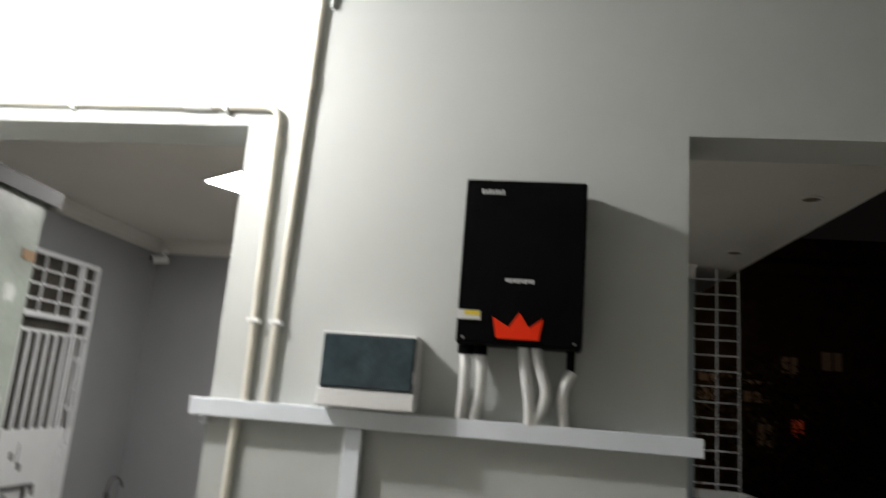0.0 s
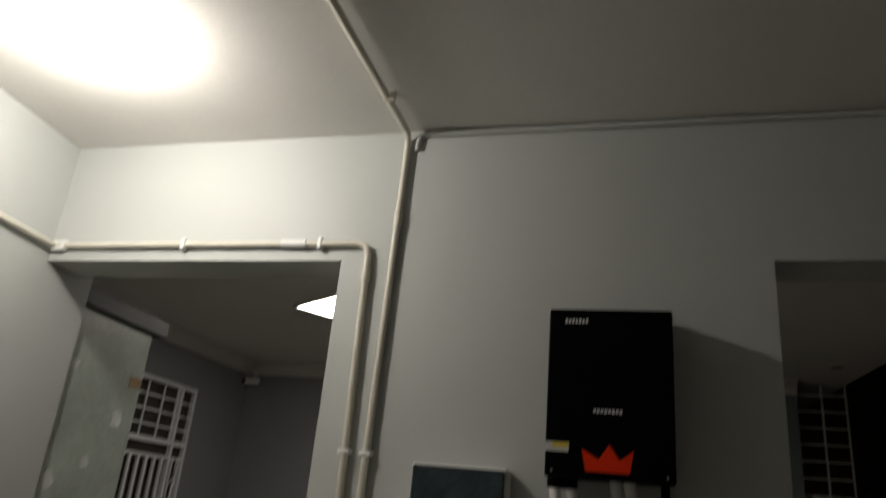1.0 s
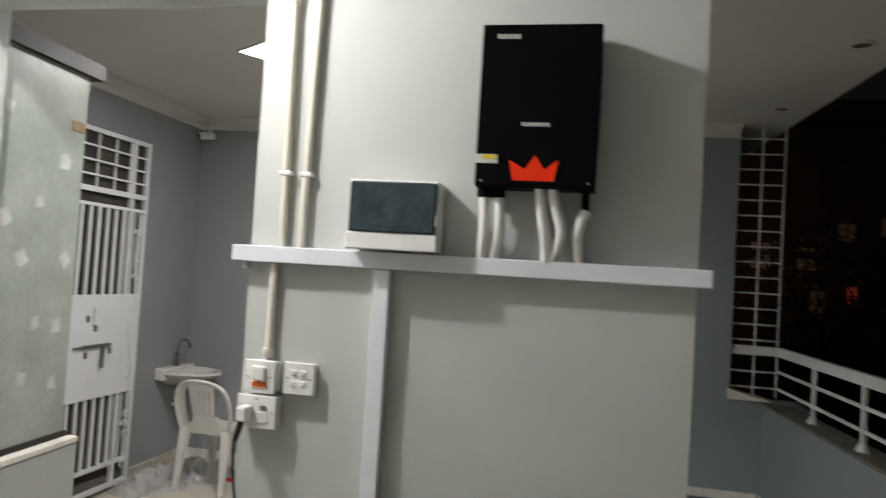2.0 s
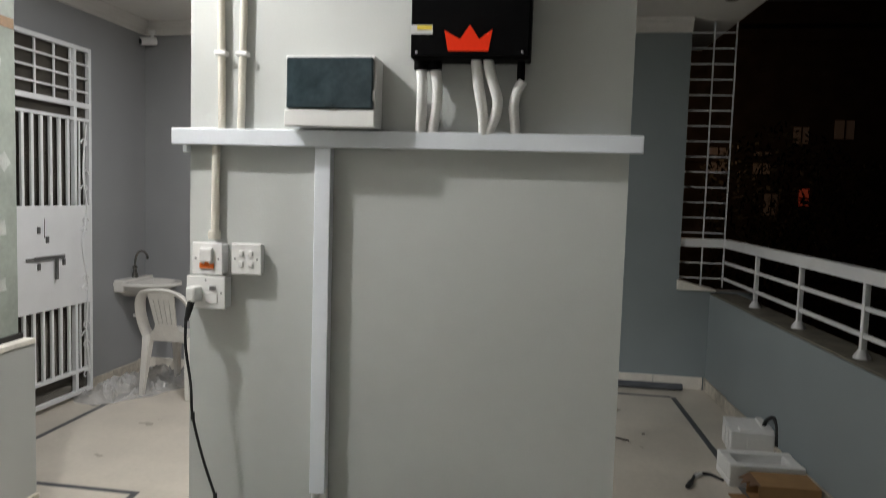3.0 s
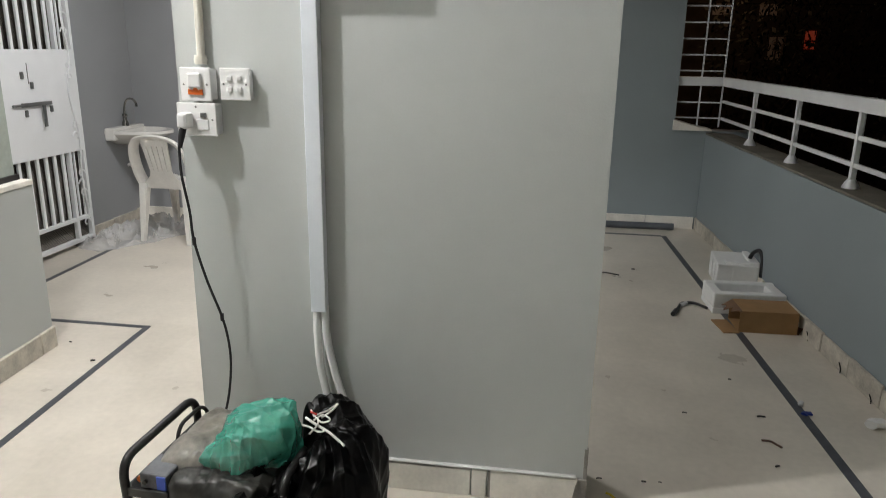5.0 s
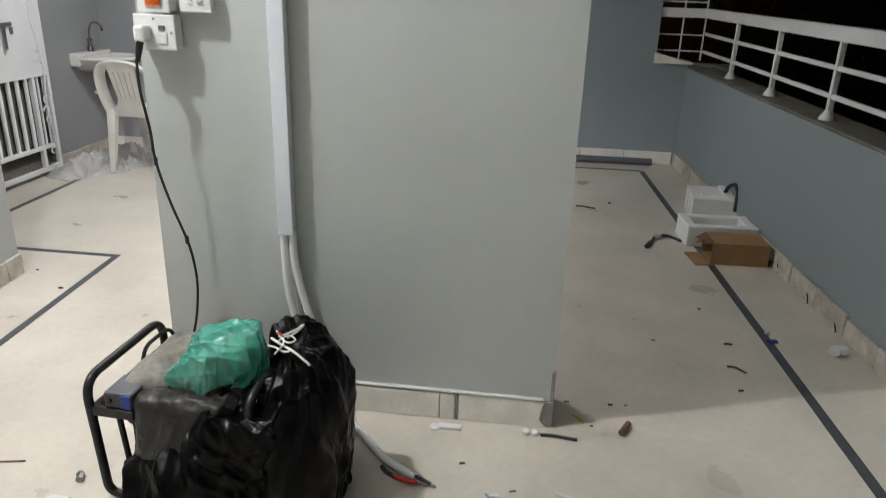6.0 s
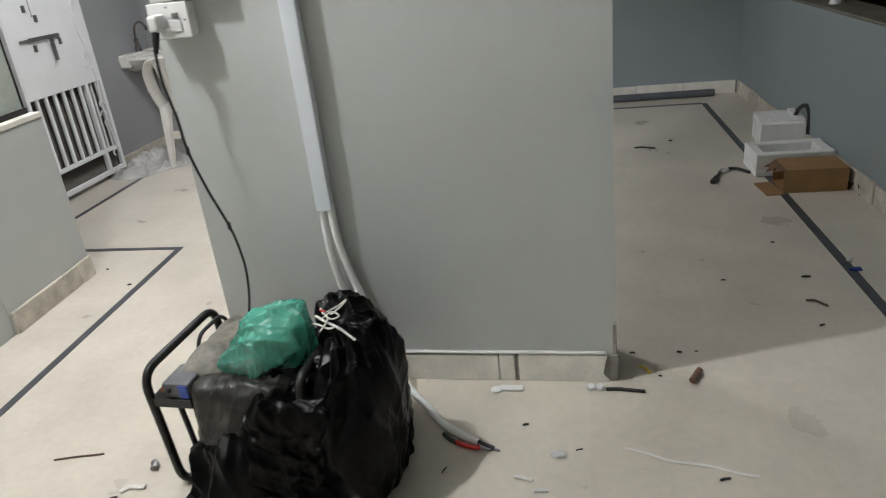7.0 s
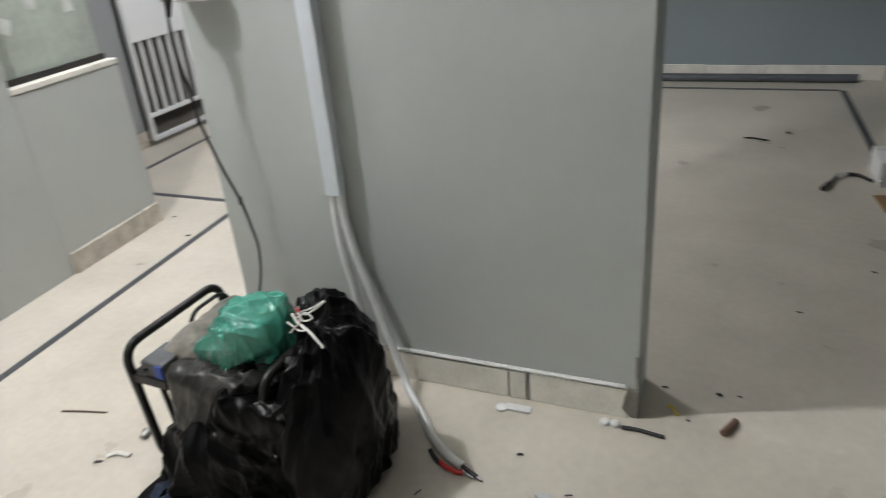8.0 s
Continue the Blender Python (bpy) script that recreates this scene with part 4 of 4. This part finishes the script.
def make_generator():
    m = pose(0.065, -0.372, 0, 0, 0, -3.0)
    t = thing("generator", m, "portable generator with black tube frame, dusty and half covered", "generator")
    for x in (0.0, 0.45):
        loop = rounded([(x + 0.09, -0.175, 0.014), (x + 0.012, -0.178, 0.016), (x, -0.192, 0.379), (x, 0.180, 0.381), (x + 0.012, 0.176, 0.016), (x + 0.09, 0.172, 0.014)], 0.062, 8)
        part("end_loop", tube(loop, 0.0125, 12), M_FRAME, t, smooth=True)
    for y in (-0.175, 0.172):
        part("base_rail", tube([(0.08, y, 0.0135), (0.46, y, 0.0135)], 0.0125, 10), M_FRAME, t, smooth=True)
    part("top_rail", tube([(0.005, 0.176, 0.30), (0.45, 0.176, 0.30)], 0.011, 10), M_FRAME, t, smooth=True)
    part("inner_hoop", tube(rounded([(0.045, -0.01, 0.31), (0.040, 0.02, 0.372), (0.046, 0.15, 0.376), (0.055, 0.17, 0.30)], 0.04, 5), 0.006, 8), M_FRAME, t, smooth=True)
    part("cross_plate", box(0.0, 0.16, -0.190, 0.17, 0.290, 0.302, bevel=0.003), M_FRAME, t, "dusty black metal plate")
    part("plate_lip", box(0.004, 0.13, -0.196, -0.188, 0.278, 0.304, bevel=0.002), M_FRAME, t)
    part("engine", box(0.09, 0.30, -0.16, 0.16, 0.05, 0.285, bevel=0.02), M_RUST, t, "rusty engine block")
    part("alternator", tube([(0.30, 0, 0.16), (0.46, 0, 0.16)], 0.11, 20), M_RUST, t, smooth=True)
    part("muffler", tube([(-0.02, 0.02, 0.13), (-0.02, 0.14, 0.13)], 0.035, 14), M_RUST, t, smooth=True)
    part("muffler_mount", box(-0.02, 0.10, 0.06, 0.09, 0.12, 0.14), M_RUST, t)
    part("fuel_tap", tube([(0.022, -0.10, 0.312), (0.030, -0.165, 0.312)], 0.009, 10), M_ORANGE, t, "orange tap", smooth=True)
    # tank under a dusty film
    bm = bmesh.new()
    n, k = 22, 14
    rows = []
    for j in range(k + 1):
        row = []
        for i in range(n + 1):
            u, v = i / n * 2 - 1, j / k * 2 - 1
            e = max(0.0, 1 - abs(u) ** 5) * max(0.0, 1 - abs(v) ** 5)
            z = 0.305 + 0.082 * e ** 0.6 + 0.016 * noise.noise(Vector((u * 4, v * 4, 2)))
            row.append(bm.verts.new((0.190 + 0.145 * u, 0.015 + 0.168 * v, z)))
        rows.append(row)
    for j in range(k):
        for i in range(n):
            bm.faces.new((rows[j][i], rows[j][i + 1], rows[j + 1][i + 1], rows[j + 1][i]))
    tank = part("fuel_tank", bm, M_TANK, t, "pale dusty fuel tank", smooth=True)
    part("blue_film", box(0.098, 0.125, -0.1935, -0.188, 0.308, 0.347, bevel=0.002), M_BLUEFILM, t, "bright blue film")
    part("control_box", box(0.046, 0.128, -0.190, -0.09, 0.304, 0.351, bevel=0.007), M_PANELBOX, t, "grey plastic control box")
    part("switch_knob", tube([(0.066, -0.188, 0.328), (0.066, -0.198, 0.328)], 0.006, 10), M_FRAME, t, smooth=True)
    part("strut", tube([(0.060, -0.16, 0.288), (0.075, -0.15, 0.03)], 0.008, 8), M_FRAME, t, smooth=True)
    part("exhaust_guard", box(0.028, 0.085, 0.02, 0.15, 0.06, 0.20, bevel=0.01), M_RUST, t, "rusty exhaust guard")


def rounded_box(p, c, h, r, turn=0.0):
    """Distance from points to a box with rounded edges."""
    q = p - np.array(c)
    ca, sa = math.cos(turn), math.sin(turn)
    q = np.stack([q[..., 0] * ca + q[..., 1] * sa, q[..., 1] * ca - q[..., 0] * sa, q[..., 2]], -1)
    q = np.abs(q) - (np.array(h) - r)
    return np.linalg.norm(np.maximum(q, 0), axis=-1) + np.minimum(q.max(-1), 0) - r


def egg(p, c, r):
    """Distance from points to an ellipsoid, nearly."""
    q = (p - np.array(c)) / np.array(r)
    k0 = np.linalg.norm(q, axis=-1) + 1e-9
    k1 = np.linalg.norm(q / np.array(r), axis=-1) + 1e-9
    return k0 * (k0 - 1) / k1


def melt(a, b, k):
    """Two distances as one rounded union."""
    h = np.clip(0.5 + 0.5 * (b - a) / k, 0, 1)
    return b * (1 - h) + a * h - k * h * (1 - h)


def folds(p, seed, pitch, count, lean=0.5, keep=0.45, bias=(0, 0, 0)):
    """Straight sharp folds that cross one another, as in crumpled film; about -0.5 to 0.5."""
    rs = np.random.RandomState(seed)
    out = np.zeros(p.shape[:-1])
    total = 0.0
    for k in range(count):
        n = rs.normal(0, 1, 3) * np.array((1, 1, lean)) + np.array(bias)
        n /= np.linalg.norm(n)
        f = (1.0 / pitch) * rs.uniform(0.6, 1.0) * (1.0 + 0.45 * k)
        bend = 0.16 * np.sin(p @ rs.normal(0, 9, 3) + rs.uniform(0, 6)) + 0.10 * np.sin(p @ rs.normal(0, 22, 3) + rs.uniform(0, 6))
        w = (p @ n) * f + bend + rs.uniform(0, 1)
        tri = 1 - np.abs((w % 1.0) - 0.5) * 2
        peak = np.maximum(0, (tri - keep) / (1 - keep))
        area = np.clip(0.55 + 0.9 * np.sin(p @ rs.normal(0, 12, 3) + rs.uniform(0, 6)), 0, 1)
        amp = 1.0 / (1.0 + 0.45 * k)
        out += amp * area * (peak ** 1.3 - 0.25)
        total += amp
    return out / total * 2


def wrap(solid_shape, centre, nu, nv, seed, pitch, depth, low=0.0, count=7, lean=0.5, gather=None, fine=0.25, keep=0.45, bias=(0, 0, 0)):
    """Film wrapped round a solid shape, seen from a centre inside it, with folds pressed in."""
    c = np.array(centre)
    e = np.linspace(low, math.pi / 2, nv + 1)
    a = np.linspace(0, 2 * math.pi, nu, endpoint=False)
    E, A = np.meshgrid(e, a, indexing="ij")
    D = np.stack([np.cos(E) * np.cos(A), np.cos(E) * np.sin(A), np.sin(E)], -1)
    T = np.full(E.shape, 0.75)
    for _ in range(60):
        T -= 0.8 * solid_shape(c + D * T[..., None])
    P = c + D * T[..., None]
    F = folds(P, seed, pitch, count, lean, keep, bias) + fine * folds(P, seed + 50, pitch * 0.42, 4, 1.0)
    if gather is not None:
        gx, gy, gz, n, g = gather
        V = P - np.array((gx, gy, gz))
        ang = np.arctan2(V[..., 1], V[..., 0])
        far = np.linalg.norm(V, axis=-1)
        w = ang * n / (2 * math.pi) + 0.35 * np.sin(far * 14 + ang * 2)
        tri = 1 - np.abs((w % 1.0) - 0.5) * 2
        F = F + g * (tri ** 1.2 - 0.4) * np.clip(far / 0.10, 0.15, 1) * np.clip(1.25 - far / 0.55, 0.45, 1) * np.clip((0.52 - P[..., 2]) / 0.08, 0.15, 1)
    P = P + D * (depth * F)[..., None]
    P[..., 2] = np.maximum(P[..., 2], 0.004)
    bm = bmesh.new()
    rows = [[bm.verts.new(P[j, i]) for i in range(nu)] for j in range(nv)]
    for r0, r1 in zip(rows[:-1], rows[1:]):
        for i in range(nu):
            m = (i + 1) % nu
            bm.faces.new((r0[i], r0[m], r1[m], r1[i]))
    tip = bm.verts.new(P[nv].mean(0))
    for i in range(nu):
        bm.faces.new((rows[-1][i], rows[-1][(i + 1) % nu], tip))
    return bm


def cover_load(p):
    a = rounded_box(p, (0.475, -0.425, 0.165), (0.15, 0.215, 0.165), 0.06, radians(6))
    b = egg(p, (0.325, -0.525, 0.04), (0.205, 0.165, 0.195))
    return melt(a, b, 0.07)


def sack_load(p):
    a = egg(p, (0.600, -0.45, 0.17), (0.125, 0.205, 0.27))
    b = rounded_box(p, (0.570, -0.365, 0.41), (0.078, 0.060, 0.094), 0.055)
    c = rounded_box(p, (0.61, -0.45, 0.13), (0.088, 0.165, 0.13), 0.07)
    d = egg(p, (0.640, -0.425, 0.33), (0.088, 0.13, 0.135))
    return melt(melt(melt(a, b, 0.05), c, 0.05), d, 0.04)


def flap_load(p):
    a = rounded_box(p, (0.322, -0.475, 0.165), (0.137, 0.118, 0.188), 0.040, radians(-5))
    b = egg(p, (0.310, -0.50, 0.12), (0.150, 0.128, 0.16))
    return melt(a, b, 0.05)


make_generator()
t = thing("black_sheeting", pose(0, 0, 0), "crumpled black plastic sheeting tied over the generator", "tarpaulin")
part("cover", wrap(cover_load, (0.42, -0.46, 0.03), 380, 160, 3, 0.125, 0.050, count=7, lean=0.5, keep=0.2, bias=(1.3, 0, 0.8), fine=0.23), M_TARP, t, smooth=True)
part("sack", wrap(sack_load, (0.600, -0.43, 0.05), 400, 190, 11, 0.13, 0.038, low=-0.2, count=7, lean=0.25, fine=0.27, keep=0.22, gather=(0.565, -0.44, 0.47, 12, 0.5)), M_TARP, t, "gathered black plastic sack", smooth=True)
part("dusty_flap", wrap(flap_load, (0.29, -0.48, 0.06), 280, 130, 8, 0.12, 0.013, low=-0.1, count=7, lean=0.6, keep=0.45, bias=(0.8, 0, 0.2), fine=0.35), M_DUSTY, t, "dusty grey plastic flap", smooth=True)
part("skirt", crumple(0.46, 0.17, 0.085, 110, 40, 12.0), M_TARP, t, at=pose(0.35, -0.665, 0, 0, 0, 3), smooth=True)
s = thing("string_tie", pose(0, 0, 0), "white plastic string tied round the black sack", "string")
for pts, r in (
    ([(0.520, -0.435, 0.482), (0.555, -0.465, 0.484), (0.60, -0.485, 0.474), (0.645, -0.505, 0.452)], 0.0036),
    ([(0.53, -0.42, 0.497), (0.55, -0.45, 0.498), (0.575, -0.468, 0.492), (0.595, -0.46, 0.497), (0.572, -0.45, 0.503), (0.55, -0.462, 0.492)], 0.0025),
    ([(0.545, -0.45, 0.497), (0.58, -0.43, 0.507), (0.60, -0.405, 0.515), (0.592, -0.43, 0.508), (0.57, -0.455, 0.498)], 0.0025),
    ([(0.555, -0.47, 0.488), (0.585, -0.482, 0.478), (0.57, -0.485, 0.474), (0.545, -0.475, 0.478), (0.52, -0.46, 0.474)], 0.0028),
    ([(0.56, -0.455, 0.497), (0.566, -0.475, 0.489), (0.556, -0.487, 0.478), (0.548, -0.492, 0.468)], 0.0025),
):
    part("strand", tube(spline(pts, 6), r, 7), M_STRING, s, smooth=True)
part("red_thread", tube([(0.535, -0.435, 0.500), (0.555, -0.452, 0.505)], 0.0026, 6), M_REDWIRE, s, "red thread")

# green bag
def bag_load(p):
    a = egg(p, (0.440, -0.415, 0.423), (0.066, 0.080, 0.092))
    b = egg(p, (0.368, -0.44, 0.412), (0.082, 0.085, 0.090))
    c = egg(p, (0.312, -0.50, 0.375), (0.058, 0.060, 0.040))
    d = melt(melt(a, b, 0.05), c, 0.06)
    rs = np.random.RandomState(5)
    for _ in range(9):
        n = rs.normal(0, 1, 3)
        n /= np.linalg.norm(n)
        reach = np.array((0.118, 0.095, 0.094))
        d = np.maximum(d, (p - np.array((0.385, -0.435, 0.41))) @ n - np.linalg.norm(n * reach) * rs.uniform(0.93, 1.08))
    return d


def make_green_bag():
    t = thing("green_bag", pose(0, 0, 0), "crumpled green plastic bag lying on the covered generator", "bag")
    part("bag", wrap(bag_load, (0.385, -0.425, 0.385), 300, 200, 44, 0.085, 0.019, low=-1.5, count=8, lean=0.4, fine=0.5, keep=0.5, bias=(0.7, 0.3, 0.0)), M_GREEN, t, smooth=True)
    part("bag_filling", rounded_lump(0.432, -0.415, 0.422), M_LUMP, t, "pale goods inside the bag", smooth=True)


def rounded_lump(x, y, z):
    bm = box(-0.036, 0.036, -0.046, 0.046, -0.048, 0.048, bevel=0.018)
    for v in bm.verts:
        v.co = v.co + Vector((x, y, z))
    return bm


make_green_bag()
solid("blue_cloth", crumple(0.16, 0.12, 0.07, 30, 22, 31.0), M_NAVY, "dark blue cloth lying under the sheeting edge", "cloth", pose(0.205, -0.655, 0, 0, 0, -20), smooth=True)

# ---- floor inlay, skirting and litter ----
part("inlay_strip", box(-0.017, 0.017, -4.2, 1.03, 0.0, 0.0016), M_INLAY, floor, at=pose(-0.832, 0.13, 0, 0, 0, 4.2))
part("inlay_strip", box(-1.90, -0.893, 1.137, 1.171, 0.0, 0.0014), M_INLAY, floor)
part("inlay_strip", box(-0.017, 0.017, 0.0, 2.2, 0.0, 0.0016), M_INLAY, floor, at=pose(-1.90, 1.14, 0, 0, 0, 2.0))
part("inlay_strip", box(-0.02, 0.02, -4.0, 3.70, 0.0, 0.0016), M_INLAY, floor, at=pose(2.262, 0, 0, 0, 0, 2.6))
part("inlay_strip", box(0.5, 2.075, 3.68, 3.72, 0.0, 0.0014), M_INLAY, floor)

SK = 0.100


def skirting(parent, x0, x1, length, y=0.0, gap=0.004, seed=1, z=SK):
    """Tiles along local x, in front of the face y."""
    r = random.Random(seed)
    x = x0
    while x < x1 - 0.02:
        e = min(x1, x + length * r.uniform(0.8, 1.15))
        part("skirting_tile", box(x + gap / 2, e - gap / 2, y - 0.013 - r.uniform(0, 0.003), y - 0.0005, 0.0, z * r.uniform(0.96, 1.03), bevel=0.002, seg=1), M_SKIRT, parent)
        x = e


skirting(pier, 0.0, 0.982, 0.49, seed=3)
outline = [(0.993, 0.001), (1.285, 0.001), (1.262, 0.03), (1.268, 0.07), (1.275, 0.098), (0.993, 0.101)]
part("skirting_tile", prism(outline, -0.014, -0.0005), M_SKIRT, pier)
part("mortar_patch", box(1.255, 1.3065, -0.0085, 0.02, 0.0, 0.097, bevel=0.003), M_PLASTER, pier)
part("mortar_patch", box(0.984, 0.995, -0.012, -0.0004, 0.0, 0.094), M_PLASTER, pier)
part("paint_edge", box(0.0, 1.27, -0.017, -0.0006, 0.1035, 0.1095, bevel=0.002, seg=1), M_WHITEWALL, pier, "white paint line on the skirting")
part("mortar_patch", box(1.2925, 1.3045, -0.003, 0.016, 0.0975, 0.205, bevel=0.002), M_PLASTER, pier)


def side_skirting(parent, y0, y1, length, x=0.0, out=1, seed=1, holes=()):
    """Tiles along local y, on the face x; out is the side that the tiles stand on."""
    r = random.Random(seed)
    y = y0
    while y < y1 - 0.03:
        e = min(y1, y + length * r.uniform(0.7, 1.1))
        d = 0.014 + r.uniform(0, 0.006)
        a, b = (x + 0.0005, x + d) if out > 0 else (x - d, x - 0.0005)
        if not any(h0 < (y + e) / 2 < h1 for h0, h1 in holes):
            part("skirting_tile", box(a, b, y + 0.003, e - 0.003, 0.0, SK * r.uniform(0.86, 1.04), bevel=0.003, seg=1), M_OLDSKIRT, parent)
        y = e


side_skirting(wall_low, 0.01, 0.60, 0.5, 0.0, 1, 5)
side_skirting(wall_parapet, -2.0, 4.0, 0.31, 0.0, -1, 6)
side_skirting(wall_west, 0.1, 1.9, 0.4, -2.26, 1, 7)
side_skirting(wall_west, 2.70, 3.43, 0.36, -2.26, 1, 8)
skirting(wall_north_left, -2.24, -0.2, 0.4, 3.45, seed=9)
skirting(wall_north_right, 0.45, 2.37, 0.4, 4.0, seed=10)

M_DARKBIT = material("dark litter", (0.03, 0.028, 0.025), 0.6, vary=0.3, bump=0.1)
M_BROWNBIT = material("brown litter", (0.16, 0.09, 0.06), 0.6, vary=0.3, bump=0.1)
M_BLUEBIT = material("blue litter", (0.02, 0.05, 0.30), 0.5, vary=0.3, bump=0.1)


def litter(x, y, length, width, height, turn, mat, name, label, bend=0.2):
    bm = bmesh.new()
    pts = [(-length / 2, 0, height / 2), (-length / 6, bend * width * 2, height / 2), (length / 6, bend * width, height / 2), (length / 2, 0, height / 2)]
    tube(spline(pts, 3), width / 2, 7, into=bm, flat=1.0)
    for v in bm.verts:
        v.co.z = height / 2 + (v.co.z - height / 2) * height / width
    solid(name, bm, mat, label, "litter", pose(x, y, 0.0005, 0, 0, turn), group="litter on the floor", smooth=True)


off = "offcut of dark cable sheath on the floor"
for x, y, l, w, a in ((1.031, -0.247, 0.018, 0.010, 20), (1.188, -0.350, 0.022, 0.006, 25), (1.56, -0.446, 0.030, 0.009, 20), (0.818, -0.455, 0.026, 0.005, 70), (1.742, 0.696, 0.020, 0.008, 0), (2.05, 0.715, 0.035, 0.012, 5), (2.007, 0.343, 0.02, 0.01, 30), (2.003, 1.053, 0.014, 0.010, 0), (1.749, 2.708, 0.02, 0.014, 0), (1.515, 0.163, 0.016, 0.010, 0), (1.362, 0.157, 0.020, 0.008, 10), (1.57, 0.17, 0.012, 0.006, 0), (-0.929, 0.722, 0.02, 0.012, 20), (-1.17, 0.90, 0.014, 0.010, 0), (-0.111, -0.63, 0.024, 0.010, 30), (1.23, -0.546, 0.012, 0.007, 0), (1.44, 0.02, 0.010, 0.008, 0)):
    litter(x, y, l * 0.9, w * 0.75, w * 0.6, a, M_DARKBIT, "cable_offcut", off)
litter(1.577, 2.569, 0.13, 0.012, 0.010, -15, M_DARKBIT, "cable_offcut", "long dark cable offcut on the floor", 0.6)
litter(2.03, 0.499, 0.075, 0.010, 0.008, -35, M_BROWNBIT, "wire_scrap", "short brown wire scrap on the floor", 0.8)
litter(1.328, -0.066, 0.118, 0.012, 0.011, -4, M_DARKBIT, "rubber_tube", "short black rubber tube by the skirting", 0.2)
litter(2.246, 0.767, 0.035, 0.03, 0.012, 20, M_BLUEBIT, "plastic_scrap", "blue plastic scrap on the inlay line", 0.1)
litter(2.25, 0.86, 0.04, 0.02, 0.01, 70, M_PRINT, "plastic_scrap", "white plastic scrap by the inlay line", 0.1)
litter(1.395, 0.055, 0.05, 0.010, 0.006, -50, M_YELLOW, "wire_scrap", "small yellow wire scrap by the pier", 0.3)
solid("plastic_strip", join(box(0.932, 1.010, -0.078, -0.050, 0.0005, 0.010, bevel=0.004), lathe([(0.018, 0.0005), (0.018, 0.007), (0.012, 0.010)], 14, centre=(0.922, -0.072, 0))), M_WHITE, "flat white plastic strip on the floor", "plastic strip", smooth=True)
for x in (1.222, 1.250):
    solid("plastic_disc", lathe([(0.014, 0.0005), (0.014, 0.010), (0.010, 0.014), (0.004, 0.015)], 14), M_WHITE, "small round white plastic disc on the floor", "plastic disc", pose(x, -0.052, 0), group="white plastic discs", smooth=True)
g = solid("pipe_offcut", tube([(1.533, -0.015, 0.011), (1.563, 0.045, 0.011)], 0.0105, 12), M_BROWNBIT, "short brown pipe offcut on the floor", "pipe", smooth=True)
litter(1.133, -0.38, 0.035, 0.028, 0.012, 20, M_PRINT, "paper_scrap", "small pale paper scrap on the floor", 0.1)
litter(1.041, -0.478, 0.050, 0.012, 0.008, -15, M_STRING, "paper_scrap", "thin white paper scrap on the floor", 0.1)
litter(1.09, -0.52, 0.04, 0.010, 0.006, 5, M_PRINT, "paper_scrap", "thin white paper scrap on the floor", 0.1)
litter(2.485, 0.70, 0.06, 0.05, 0.04, 20, M_FOAM, "foam_crumb", "white foam crumb by the parapet", 0.1)
litter(-0.338, -0.468, 0.155, 0.006, 0.006, 14, M_BROWNBIT, "thin_stick", "thin brown stick on the floor", 0.2)
litter(-0.058, -0.498, 0.032, 0.022, 0.02, -60, M_METAL, "metal_nut", "small grey metal nut on the floor", 0.1)
litter(-0.07, -0.593, 0.07, 0.018, 0.008, 20, M_STRING, "paper_scrap", "torn white paper scrap on the floor", 0.4)
solid("white_ribbon", tube(spline([(1.308, -0.339, 0.004), (1.37, -0.36, 0.006), (1.43, -0.385, 0.004), (1.49, -0.396, 0.006), (1.54, -0.402, 0.004), (1.60, -0.425, 0.005), (1.645, -0.432, 0.004)], 5), 0.0038, 7, flat=0.5), M_STRING, "white plastic ribbon lying on the floor", "ribbon", smooth=True)
solid("white_ribbon", tube(spline([(0.72, -0.66, 0.004), (0.735, -0.63, 0.006), (0.77, -0.622, 0.004), (0.81, -0.632, 0.005), (0.85, -0.66, 0.004)], 5), 0.005, 7, flat=0.5), M_STRING, "white plastic ribbon lying on the floor", "ribbon", smooth=True)
for x, y, h in ((2.515, 1.60, 0.03), (2.535, 1.22, 0.03), (2.55, 0.92, 0.02)):
    solid("wire_end", tube(spline([(x, y, 0.001), (x + 0.004, y + 0.01, h * 0.6), (x - 0.006, y + 0.012, h + 0.02)], 4), 0.003, 6), M_DARKBIT, "bent dark wire end by the parapet skirting", "wire", group="wire ends", smooth=True)
